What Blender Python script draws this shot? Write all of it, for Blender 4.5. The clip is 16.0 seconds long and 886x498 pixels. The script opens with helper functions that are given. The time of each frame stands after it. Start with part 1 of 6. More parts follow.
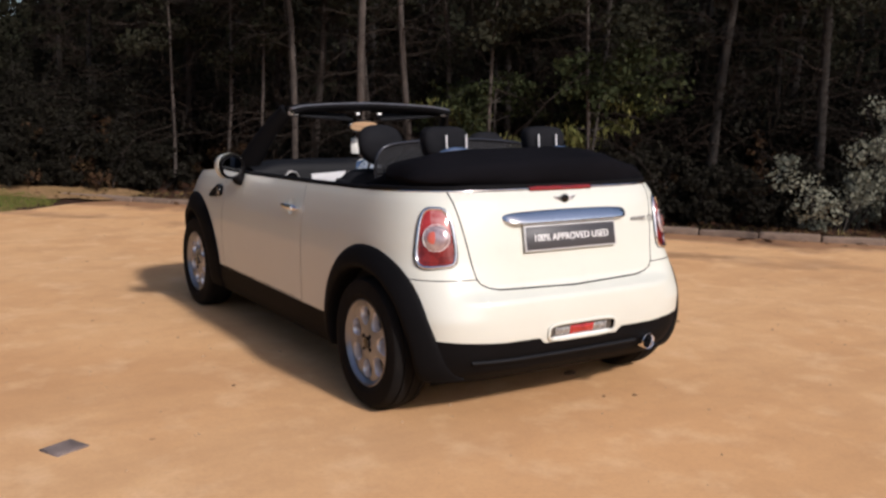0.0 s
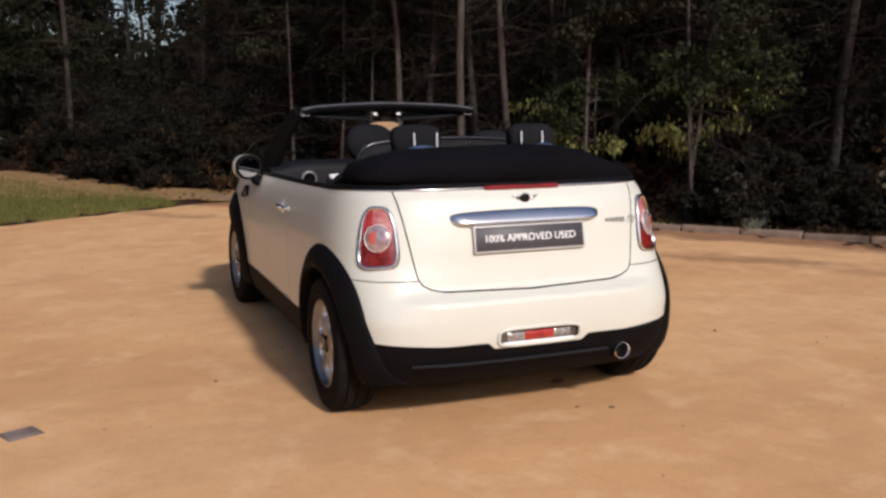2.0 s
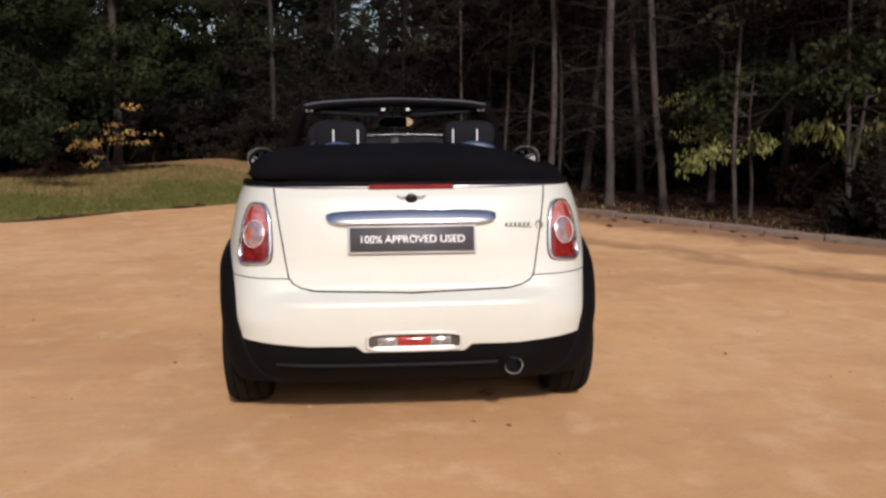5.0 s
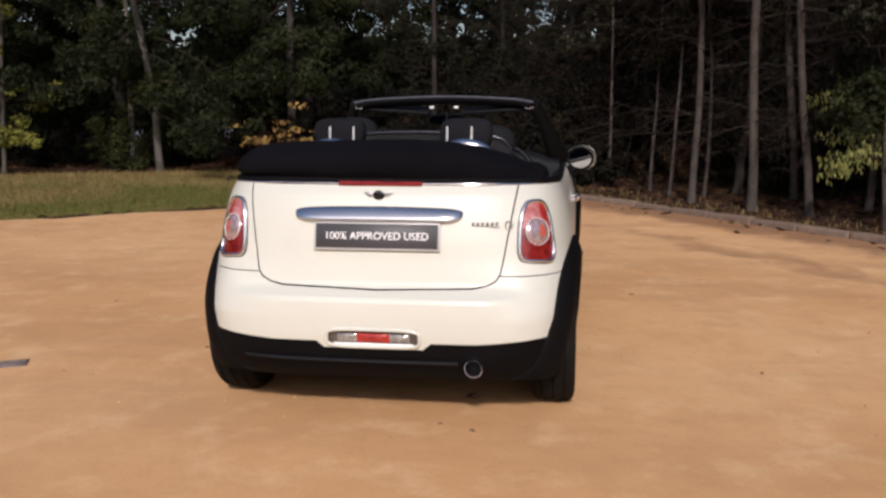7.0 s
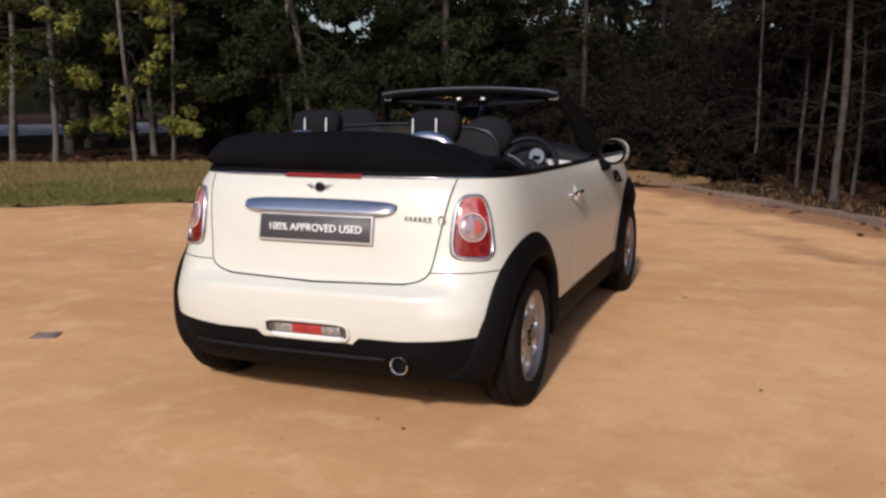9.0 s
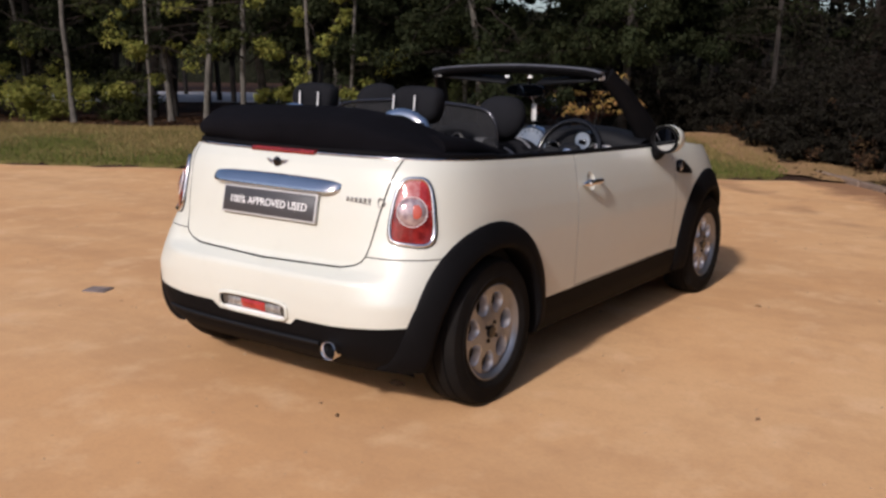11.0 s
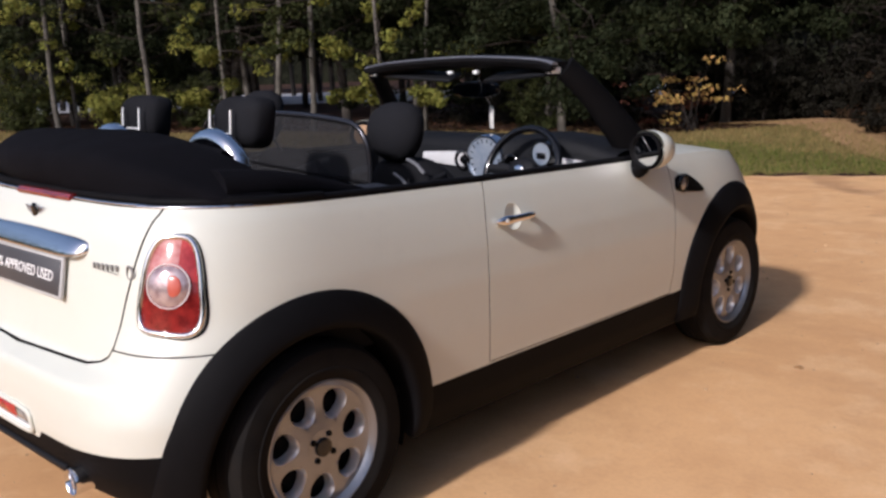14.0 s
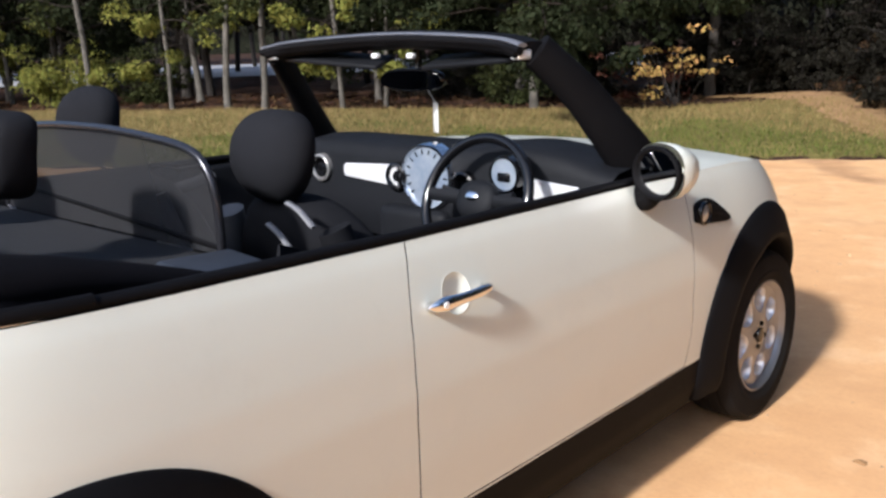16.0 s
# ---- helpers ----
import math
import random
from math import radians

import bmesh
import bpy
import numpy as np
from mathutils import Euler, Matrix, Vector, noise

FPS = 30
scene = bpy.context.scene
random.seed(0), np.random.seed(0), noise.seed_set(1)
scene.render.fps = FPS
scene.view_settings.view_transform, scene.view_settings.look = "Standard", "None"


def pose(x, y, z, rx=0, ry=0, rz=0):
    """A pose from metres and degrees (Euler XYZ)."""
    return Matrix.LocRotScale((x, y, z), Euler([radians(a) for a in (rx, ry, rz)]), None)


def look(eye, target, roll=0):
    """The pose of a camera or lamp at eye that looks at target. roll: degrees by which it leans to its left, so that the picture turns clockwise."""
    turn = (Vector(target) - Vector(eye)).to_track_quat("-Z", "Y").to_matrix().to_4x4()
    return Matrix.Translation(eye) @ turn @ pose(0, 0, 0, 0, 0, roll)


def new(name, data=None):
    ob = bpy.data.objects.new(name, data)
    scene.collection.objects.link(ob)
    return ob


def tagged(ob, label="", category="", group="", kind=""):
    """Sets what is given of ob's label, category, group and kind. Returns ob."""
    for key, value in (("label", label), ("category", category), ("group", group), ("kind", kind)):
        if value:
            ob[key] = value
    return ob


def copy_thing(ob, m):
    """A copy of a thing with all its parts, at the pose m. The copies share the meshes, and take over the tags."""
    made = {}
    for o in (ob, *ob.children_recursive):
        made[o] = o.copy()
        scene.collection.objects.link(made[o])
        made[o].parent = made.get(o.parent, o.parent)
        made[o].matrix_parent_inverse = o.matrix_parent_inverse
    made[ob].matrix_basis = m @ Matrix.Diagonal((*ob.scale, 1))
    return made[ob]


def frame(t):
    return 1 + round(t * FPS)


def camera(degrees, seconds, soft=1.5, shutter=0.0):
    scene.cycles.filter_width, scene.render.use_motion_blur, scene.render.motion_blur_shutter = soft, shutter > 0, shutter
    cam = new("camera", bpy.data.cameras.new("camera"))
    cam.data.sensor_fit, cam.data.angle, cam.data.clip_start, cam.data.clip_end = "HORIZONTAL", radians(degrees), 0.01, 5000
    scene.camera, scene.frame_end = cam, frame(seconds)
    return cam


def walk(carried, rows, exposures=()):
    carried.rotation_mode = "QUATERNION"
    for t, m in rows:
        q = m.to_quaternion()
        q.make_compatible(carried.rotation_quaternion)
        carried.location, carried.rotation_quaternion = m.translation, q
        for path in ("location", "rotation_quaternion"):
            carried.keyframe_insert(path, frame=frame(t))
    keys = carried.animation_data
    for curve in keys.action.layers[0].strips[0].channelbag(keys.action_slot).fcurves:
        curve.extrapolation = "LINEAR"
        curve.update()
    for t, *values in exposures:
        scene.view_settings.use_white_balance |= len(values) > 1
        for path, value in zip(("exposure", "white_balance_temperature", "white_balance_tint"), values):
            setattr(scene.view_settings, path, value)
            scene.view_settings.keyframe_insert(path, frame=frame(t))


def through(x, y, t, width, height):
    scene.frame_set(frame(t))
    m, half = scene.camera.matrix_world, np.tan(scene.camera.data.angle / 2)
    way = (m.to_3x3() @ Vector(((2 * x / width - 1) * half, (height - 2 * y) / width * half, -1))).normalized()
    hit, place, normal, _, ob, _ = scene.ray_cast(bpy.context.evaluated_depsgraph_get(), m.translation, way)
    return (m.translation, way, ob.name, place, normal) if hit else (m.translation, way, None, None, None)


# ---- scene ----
# ================= camera and walk =================
LENS = 51.6
PATH = [
    (0, (-2.67, -3.578, 1.371), (-1.61, -1.911, 1.058), 0.8),
    (0.5, (-2.46, -3.648, 1.379), (-1.485, -1.927, 1.087), -0.1),
    (1, (-2.206, -3.765, 1.369), (-1.296, -2.013, 1.048), -0.0),
    (1.5, (-2.011, -3.875, 1.379), (-1.178, -2.086, 1.056), 0.1),
    (2, (-1.771, -3.922, 1.353), (-1.046, -2.084, 1.043), -0.3),
    (2.5, (-1.537, -3.983, 1.383), (-0.888, -2.116, 1.079), -0.4),
    (3, (-1.274, -4.103, 1.383), (-0.689, -2.22, 1.051), -0.3),
    (3.2, (-1.068, -4.186, 1.361), (-0.578, -2.277, 1.023), -0.6),
    (5.5, (0.006, -4.149, 1.358), (0.083, -2.177, 1.033), -0.4),
    (6, (0.278, -4.11, 1.334), (0.209, -2.14, 0.994), -1.1),
    (6.5, (0.531, -4.099, 1.349), (0.353, -2.131, 1.042), -1.0),
    (7, (0.806, -4.087, 1.344), (0.521, -2.134, 1.024), -0.2),
    (7.5, (1.04, -4.041, 1.333), (0.684, -2.102, 0.994), -1.0),
    (8, (1.309, -3.945, 1.326), (0.827, -2.036, 0.972), -0.4),
    (8.5, (1.566, -3.838, 1.327), (0.971, -1.96, 0.981), -0.5),
    (9, (1.826, -3.74, 1.341), (1.12, -1.9, 1.004), -0.4),
    (9.5, (2.026, -3.589, 1.326), (1.222, -1.791, 0.976), -0.7),
    (10, (2.25, -3.417, 1.322), (1.329, -1.677, 0.972), -0.1),
    (12.3, (2.979, -2.414, 1.367), (1.7, -0.932, 0.956), 0.1),
    (12.5, (2.983, -2.299, 1.342), (1.697, -0.819, 0.945), -0.5),
    (13, (2.969, -2.037, 1.336), (1.645, -0.591, 0.944), -1.3),
    (13.5, (2.846, -1.738, 1.316), (1.481, -0.329, 0.931), -1.6),
    (14, (2.717, -1.503, 1.354), (1.364, -0.086, 0.952), -1.6),
    (14.5, (2.578, -1.216, 1.347), (1.224, 0.197, 0.935), -1.4),
    (15, (2.451, -0.994, 1.36), (1.099, 0.416, 0.933), -1.0),
    (15.5, (2.208, -0.749, 1.377), (0.878, 0.678, 0.938), -0.6),
    (16, (2.013, -0.533, 1.382), (0.711, 0.911, 0.912), -1.8),
]
cam = camera(LENS, 16.0, soft=2.7)
walk(cam, [(t, look(eye, target, roll)) for t, eye, target, roll in PATH], [(0, -0.06, 6200, 16), (1.0, -0.13, 6260, 16.5), (2.0, -0.20, 6290, 17), (5.5, -0.23, 6270, 17.5), (10.0, -0.21, 6200, 18), (12.5, -0.10, 6040, 17), (14.0, 0.04, 5980, 17.5), (14.5, 0.11, 5960, 17.5), (15.0, 0.40, 5900, 15), (15.5, 0.52, 5880, 14), (16.0, 0.78, 5800, 11)])

# ================= light =================
SUN_ELEV = math.atan2(1.0, 1.52)
SUN_AWAY = Vector((0.15, -1.50, 1.0))
world = bpy.data.worlds.new("sky")
scene.world = world
world.use_nodes = True
wn = world.node_tree.nodes
sky = wn.new("ShaderNodeTexSky")
sky.sky_type = "NISHITA"
sky.sun_disc = False
sky.sun_elevation = SUN_ELEV
sky.sun_rotation = math.atan2(0.15, -1.50)
sky.air_density, sky.dust_density = 1.0, 2.2
world.node_tree.links.new(sky.outputs["Color"], wn["Background"].inputs["Color"])
wn["Background"].inputs["Strength"].default_value = 0.12
sun_data = bpy.data.lights.new("sun", "SUN")
sun_data.energy, sun_data.angle, sun_data.color = 3.85, radians(4.0), (1.0, 0.935, 0.84)
sun = new("sun", sun_data)
sun.matrix_world = look(SUN_AWAY * 20, (0, 0, 0))


# ================= small tools =================
def mesh_object(name, verts, faces, material, parent=None, label="", smooth=True, normals=None):
    me = bpy.data.meshes.new(name)
    me.from_pydata([tuple(v) for v in verts], [], [tuple(f) for f in faces])
    if smooth:
        me.polygons.foreach_set("use_smooth", [True] * len(me.polygons))
    for m in material if isinstance(material, (list, tuple)) else [material]:
        me.materials.append(m)
    me.validate()
    if normals is not None:
        me.normals_split_custom_set_from_vertices([tuple(n) for n in normals])
    me.update()
    ob = new(name, me)
    if parent is not None:
        ob.parent = parent
    if label:
        tagged(ob, label)
    return ob


def part(name, bm, material, parent, label="", smooth=True, sharp=40):
    me = bpy.data.meshes.new(name)
    bmesh.ops.recalc_face_normals(bm, faces=bm.faces[:])
    if smooth:
        for f in bm.faces:
            f.smooth = True
        for e in bm.edges:
            if len(e.link_faces) == 2 and e.calc_face_angle(0) > radians(sharp):
                e.smooth = False
    bm.to_mesh(me)
    bm.free()
    me.materials.append(material)
    ob = new(name, me)
    if parent is not None:
        ob.parent = parent
    if label:
        tagged(ob, label)
    return ob


def grid_faces(nu, nv, wrap_u=False, wrap_v=False, base=0):
    out = []
    for i in range(nu if wrap_u else nu - 1):
        for j in range(nv if wrap_v else nv - 1):
            a, b = i, (i + 1) % nu
            c, d = j, (j + 1) % nv
            out.append((base + a * nv + c, base + b * nv + c, base + b * nv + d, base + a * nv + d))
    return out


def tube_data(points, radii, sides=10, squash=(1, 1), closed=False, caps=True):
    """A tube along points; radii one number or one for each point. squash scales it along its two cross axes."""
    pts = [Vector(p) for p in points]
    n = len(pts)
    rad = [radii] * n if isinstance(radii, (int, float)) else [float(r) for r in radii]
    verts, faces = [], []
    up = None
    for i, p in enumerate(pts):
        a = pts[(i - 1) % n] if closed or i else p
        b = pts[(i + 1) % n] if closed or i < n - 1 else p
        d = (b - a).normalized()
        if up is None:
            up = Vector((0, 0, 1)) if abs(d.z) < 0.9 else Vector((0, 1, 0))
        side = d.cross(up).normalized()
        up = side.cross(d).normalized()
        for k in range(sides):
            w = 2 * math.pi * k / sides
            verts.append(p + rad[i] * (squash[0] * math.cos(w) * side + squash[1] * math.sin(w) * up))
    faces = grid_faces(n, sides, closed, True)
    if caps and not closed:
        faces += [tuple(range(sides))[::-1], tuple((n - 1) * sides + k for k in range(sides))]
    return verts, faces


def tube(name, points, radii, material, parent, label="", sides=10, squash=(1, 1), closed=False):
    v, f = tube_data(points, radii, sides, squash, closed)
    bm = bmesh.new()
    vs = [bm.verts.new(p) for p in v]
    for q in f:
        bm.faces.new([vs[k] for k in q])
    return part(name, bm, material, parent, label, sharp=60)


def smooth_line(points, steps=6, closed=False):
    """Catmull-Rom through points."""
    p = [Vector(q) for q in points]
    n = len(p)
    out = []
    for i in range(n if closed else n - 1):
        a = p[(i - 1) % n] if closed or i else p[i]
        b, c = p[i], p[(i + 1) % n]
        d = p[(i + 2) % n] if closed or i + 2 < n else c
        for k in range(steps):
            t = k / steps
            out.append(0.5 * (2 * b + (c - a) * t + (2 * a - 5 * b + 4 * c - d) * t * t + (3 * b - a - 3 * c + d) * t ** 3))
    if not closed:
        out.append(p[-1])
    return out


def lathe(name, profile, material, parent, label="", n=48, axis="x", centre=(0, 0, 0), sharp=35):
    """Turn (along, radius) pairs round an axis."""
    bm = bmesh.new()
    rings = []
    for along, r in profile:
        ring = []
        for k in range(n):
            w = 2 * math.pi * k / n
            c, s = r * math.cos(w), r * math.sin(w)
            p = {"x": (along, c, s), "y": (c, along, s), "z": (c, s, along)}[axis]
            ring.append(bm.verts.new(Vector(p) + Vector(centre)))
        rings.append(ring)
    for a, b in zip(rings, rings[1:]):
        for k in range(n):
            bm.faces.new((a[k], a[(k + 1) % n], b[(k + 1) % n], b[k]))
    bmesh.ops.remove_doubles(bm, verts=bm.verts[:], dist=1e-5)
    return part(name, bm, material, parent, label, sharp=sharp)


def block(name, size, at, material, parent=None, label="", bevel=0.01, segs=3, turn=(0, 0, 0), taper=None):
    bm = bmesh.new()
    bmesh.ops.create_cube(bm, size=1)
    for v in bm.verts:
        s = taper if taper and v.co.z > 0 else (1, 1)
        v.co = Vector((v.co.x * size[0] * s[0], v.co.y * size[1] * s[1], v.co.z * size[2]))
    if bevel:
        bmesh.ops.bevel(bm, geom=bm.edges[:], offset=bevel, segments=segs, profile=0.5, affect="EDGES")
    bm.transform(pose(*at, *turn))
    return part(name, bm, material, parent, label, sharp=50)


def blob_bm(size, at, power=2.6, nu=28, nv=16, turn=(0, 0, 0), bend=None):
    """A rounded cushion: a superellipsoid of half sizes."""
    bm = bmesh.new()
    e = 2.0 / power

    def sp(c):
        return math.copysign(abs(c) ** e, c)

    rows = []
    for j in range(nv + 1):
        ph = -math.pi / 2 + math.pi * j / nv
        row = []
        for i in range(nu):
            th = 2 * math.pi * i / nu
            p = Vector((size[0] * sp(math.cos(ph)) * sp(math.cos(th)), size[1] * sp(math.cos(ph)) * sp(math.sin(th)), size[2] * sp(math.sin(ph))))
            if bend:
                p = bend(p)
            row.append(bm.verts.new(p))
        rows.append(row)
    for a, b in zip(rows, rows[1:]):
        for i in range(nu):
            bm.faces.new((a[i], a[(i + 1) % nu], b[(i + 1) % nu], b[i]))
    bmesh.ops.remove_doubles(bm, verts=bm.verts[:], dist=1e-6)
    bm.transform(pose(*at, *turn))
    return bm


def lerp_table(table, x):
    xs = [p[0] for p in table]
    ys = [p[1] for p in table]
    return float(np.interp(x, xs, ys))


def smoothstep(a, b, x):
    t = min(1.0, max(0.0, (x - a) / (b - a)))
    return t * t * (3 - 2 * t)


# ================= materials =================
def material(name, color, rough=0.5, metal=0.0, spread=0.0, scale=8.0, bump=0.0, bump_scale=60.0, coat=0.0, fine=0.0, random_tint=0.0,
             spec=0.5, dark=None, stain=0.0, stain_scale=1.3, island=0.0, hue=0.0):
    """Principled surface with mottling at two scales, fine relief and, where asked, a tint for each piece."""
    m = bpy.data.materials.new(name)
    m.use_nodes = True
    nt = m.node_tree
    N, L = nt.nodes, nt.links
    b = N["Principled BSDF"]
    b.inputs["Roughness"].default_value = rough
    b.inputs["Metallic"].default_value = metal
    b.inputs["Coat Weight"].default_value = coat
    b.inputs["Coat Roughness"].default_value = 0.09
    b.inputs["Specular IOR Level"].default_value = spec
    b.inputs["Base Color"].default_value = (*color, 1)
    tc = N.new("ShaderNodeTexCoord")
    last = None

    def noise_tex(s, detail=5, rough_=0.6):
        t = N.new("ShaderNodeTexNoise")
        t.inputs["Scale"].default_value = s
        t.inputs["Detail"].default_value = detail
        t.inputs["Roughness"].default_value = rough_
        L.new(tc.outputs["Object"], t.inputs["Vector"])
        return t

    def mix(fac, c1, c2):
        mx = N.new("ShaderNodeMix")
        mx.data_type = "RGBA"
        for sock, val in ((mx.inputs[0], fac), (mx.inputs[6], c1), (mx.inputs[7], c2)):
            if hasattr(val, "is_linked"):
                L.new(val, sock)
            elif isinstance(val, (int, float)):
                sock.default_value = val
            else:
                sock.default_value = (*val, 1)
        return mx.outputs[2]

    def ramp(src, lo, hi):
        r = N.new("ShaderNodeMapRange")
        r.inputs[1].default_value, r.inputs[2].default_value = lo, hi
        L.new(src, r.inputs[0])
        return r.outputs[0]

    if spread:
        d = dark if dark else tuple(c * (1 - spread) for c in color)
        last = mix(ramp(noise_tex(scale).outputs[0], 0.35, 0.65), color, d)
        if fine:
            f = noise_tex(scale * 14, 3)
            last = mix(ramp(f.outputs[0], 0.45, 0.75), last, tuple(c * (1 - fine) for c in d))
    if stain:
        s = noise_tex(stain_scale, 7, 0.7)
        last = mix(ramp(s.outputs[0], 0.55, 0.72), last if last is not None else color, tuple(c * (1 - stain) for c in color))
    if random_tint or island or hue:
        hs = N.new("ShaderNodeHueSaturation")
        src = None
        if island or hue:
            g = N.new("ShaderNodeNewGeometry")
            src = g.outputs["Random Per Island"]
        else:
            g = N.new("ShaderNodeObjectInfo")
            src = g.outputs["Random"]
        amount = island or random_tint
        mr = N.new("ShaderNodeMapRange")
        mr.inputs[3].default_value, mr.inputs[4].default_value = 1 - amount, 1 + amount
        L.new(src, mr.inputs[0])
        L.new(mr.outputs[0], hs.inputs["Value"])
        if hue:
            mh = N.new("ShaderNodeMapRange")
            mh.inputs[3].default_value, mh.inputs[4].default_value = 0.5 - hue, 0.5 + hue
            wn_ = N.new("ShaderNodeTexWhiteNoise")
            wn_.noise_dimensions = "1D"
            L.new(src, wn_.inputs["W"])
            L.new(wn_.outputs["Value"], mh.inputs[0])
            L.new(mh.outputs[0], hs.inputs["Hue"])
        if last is not None:
            L.new(last, hs.inputs["Color"])
        else:
            hs.inputs["Color"].default_value = (*color, 1)
        last = hs.outputs[0]
    if last is not None:
        L.new(last, b.inputs["Base Color"])
    if bump:
        bp = N.new("ShaderNodeBump")
        bp.inputs["Strength"].default_value = 1.0
        bp.inputs["Distance"].default_value = bump
        L.new(noise_tex(bump_scale, 6).outputs[0], bp.inputs["Height"])
        L.new(bp.outputs[0], b.inputs["Normal"])
    return m


def leaf_material(name, color, island=0.22, hue=0.02, through=0.3):
    m = material(name, color, rough=0.7, island=island, hue=hue, spec=0.06)
    nt = m.node_tree
    b = nt.nodes["Principled BSDF"]
    tr = nt.nodes.new("ShaderNodeBsdfTranslucent")
    mx = nt.nodes.new("ShaderNodeMixShader")
    mx.inputs[0].default_value = through
    link = b.inputs["Base Color"].links[0].from_socket
    nt.links.new(link, tr.inputs["Color"])
    nt.links.new(b.outputs[0], mx.inputs[1])
    nt.links.new(tr.outputs[0], mx.inputs[2])
    nt.links.new(mx.outputs[0], nt.nodes["Material Output"].inputs["Surface"])
    return m


PAINT = material("cream_paint", (0.617, 0.622, 0.552), rough=0.42, coat=0.35, spread=0.03, scale=2.0, stain=0.05, stain_scale=5)
UNDER = material("dark_inner_metal", (0.005, 0.005, 0.0055), rough=0.8, bump=0.001, bump_scale=40, spread=0.3, spec=0.1)
PLASTIC = material("black_grained_plastic", (0.0050, 0.0047, 0.0054), rough=0.65, spread=0.25, scale=6, bump=0.0006, bump_scale=600, stain=0.3, spec=0.08)
GLOSSBLACK = material("gloss_black", (0.006, 0.006, 0.007), rough=0.12, spread=0.2)
FABRIC = material("black_roof_cloth", (0.0052, 0.0050, 0.0068), rough=0.95, spread=0.3, scale=4, bump=0.0012, bump_scale=420, spec=0.06)
CLOTH = material("charcoal_seat_cloth", (0.013, 0.0132, 0.0155), rough=0.9, spread=0.3, scale=5, bump=0.001, bump_scale=500, spec=0.08)
PIPING = material("pale_grey_piping", (0.17, 0.17, 0.18), rough=0.5, spread=0.1)
SIDETRIM = material("blue_grey_trim", (0.022, 0.026, 0.036), rough=0.55, spread=0.2, bump=0.0006, bump_scale=400)
SEATGREY = material("grey_seat_trim", (0.10, 0.10, 0.105), rough=0.6, spread=0.15, bump=0.0008, bump_scale=400)
DASH = material("dark_dashboard", (0.0088, 0.0094, 0.0115), rough=0.6, spread=0.2, bump=0.0008, bump_scale=350, spec=0.15)
CHROME = material("chrome", (0.82, 0.82, 0.83), rough=0.12, metal=1.0, spread=0.05, scale=9)
SATIN = material("satin_silver_trim", (0.86, 0.86, 0.85), rough=0.3, metal=0.15, spread=0.05)
TRIM = material("polished_dash_trim", (0.86, 0.86, 0.87), rough=0.25, metal=0.35, spread=0.05)
ALLOY = material("alloy_silver", (0.29, 0.30, 0.33), rough=0.28, metal=0.75, spread=0.12, scale=12, stain=0.2, stain_scale=9)
RUBBER = material("tyre_rubber", (0.0075, 0.007, 0.007), rough=0.85, spread=0.35, scale=10, bump=0.001, bump_scale=150, dark=(0.012, 0.0105, 0.0095), spec=0.1)
# polished bevels and hole walls, lightened for the sun that catches them
POLISHED = material("polished_lit_alloy", (0.66, 0.67, 0.70), rough=0.28, metal=0.6, spread=0.08, scale=14)
BEZEL = material("grey_lamp_bezel", (0.10, 0.085, 0.072), rough=0.4, spread=0.2, scale=12)
HEADER = material("dark_satin_header", (0.19, 0.19, 0.205), rough=0.32, metal=0.4, spread=0.2, scale=8)
DEFLECT = material("dark_polished_tube", (0.05, 0.05, 0.058), rough=0.25, metal=0.7, spread=0.1, scale=8)
RED = material("red_lamp_plastic", (0.26, 0.022, 0.018), rough=0.12, coat=0.8, spread=0.45, scale=30, dark=(0.11, 0.008, 0.008))
# red lens paled by the reflected sky, held in the base colour
PINK = material("sky_washed_red_lamp_plastic", (0.50, 0.24, 0.23), rough=0.10, coat=1.0, spread=0.5, scale=26, dark=(0.36, 0.07, 0.065))
BRIGHTRED = material("bright_red_lamp_plastic", (0.42, 0.035, 0.03), rough=0.12, coat=0.8, spread=0.4, scale=30, dark=(0.26, 0.015, 0.014))
CLEAR_WHITE = material("clear_white_lamp", (0.46, 0.45, 0.43), rough=0.12, metal=0.3, coat=0.8, spread=0.4, scale=45, dark=(0.16, 0.15, 0.14))
CLEAR = material("clear_lamp_plastic", (0.62, 0.50, 0.50), rough=0.12, metal=0.5, coat=0.8, spread=0.4, scale=40, dark=(0.36, 0.25, 0.27))
AMBER = material("orange_lamp_bulb", (0.52, 0.105, 0.07), rough=0.25, coat=0.5, spread=0.15)
PLATE_GREY = material("grey_plate_face", (0.055, 0.054, 0.060), rough=0.5, coat=0.0, spread=0.12, scale=5)
PLATE_EDGE = material("silver_plate_edge", (0.50, 0.50, 0.50), rough=0.4, spread=0.15)
WHITE = material("white_lettering", (0.85, 0.85, 0.84), rough=0.4)
# the blue is the sky mirrored in the dial glass, put into the colour
DIAL = material("sky_tinted_dial", (0.26, 0.32, 0.42), rough=0.12, metal=0.4, coat=1.0, spread=0.4, scale=14, dark=(0.40, 0.45, 0.52))
PAPER = material("white_paper_tag", (0.75, 0.74, 0.70), rough=0.7, spread=0.1)
MIRROR = material("mirror_glass", (0.9, 0.9, 0.9), rough=0.01, metal=1.0)


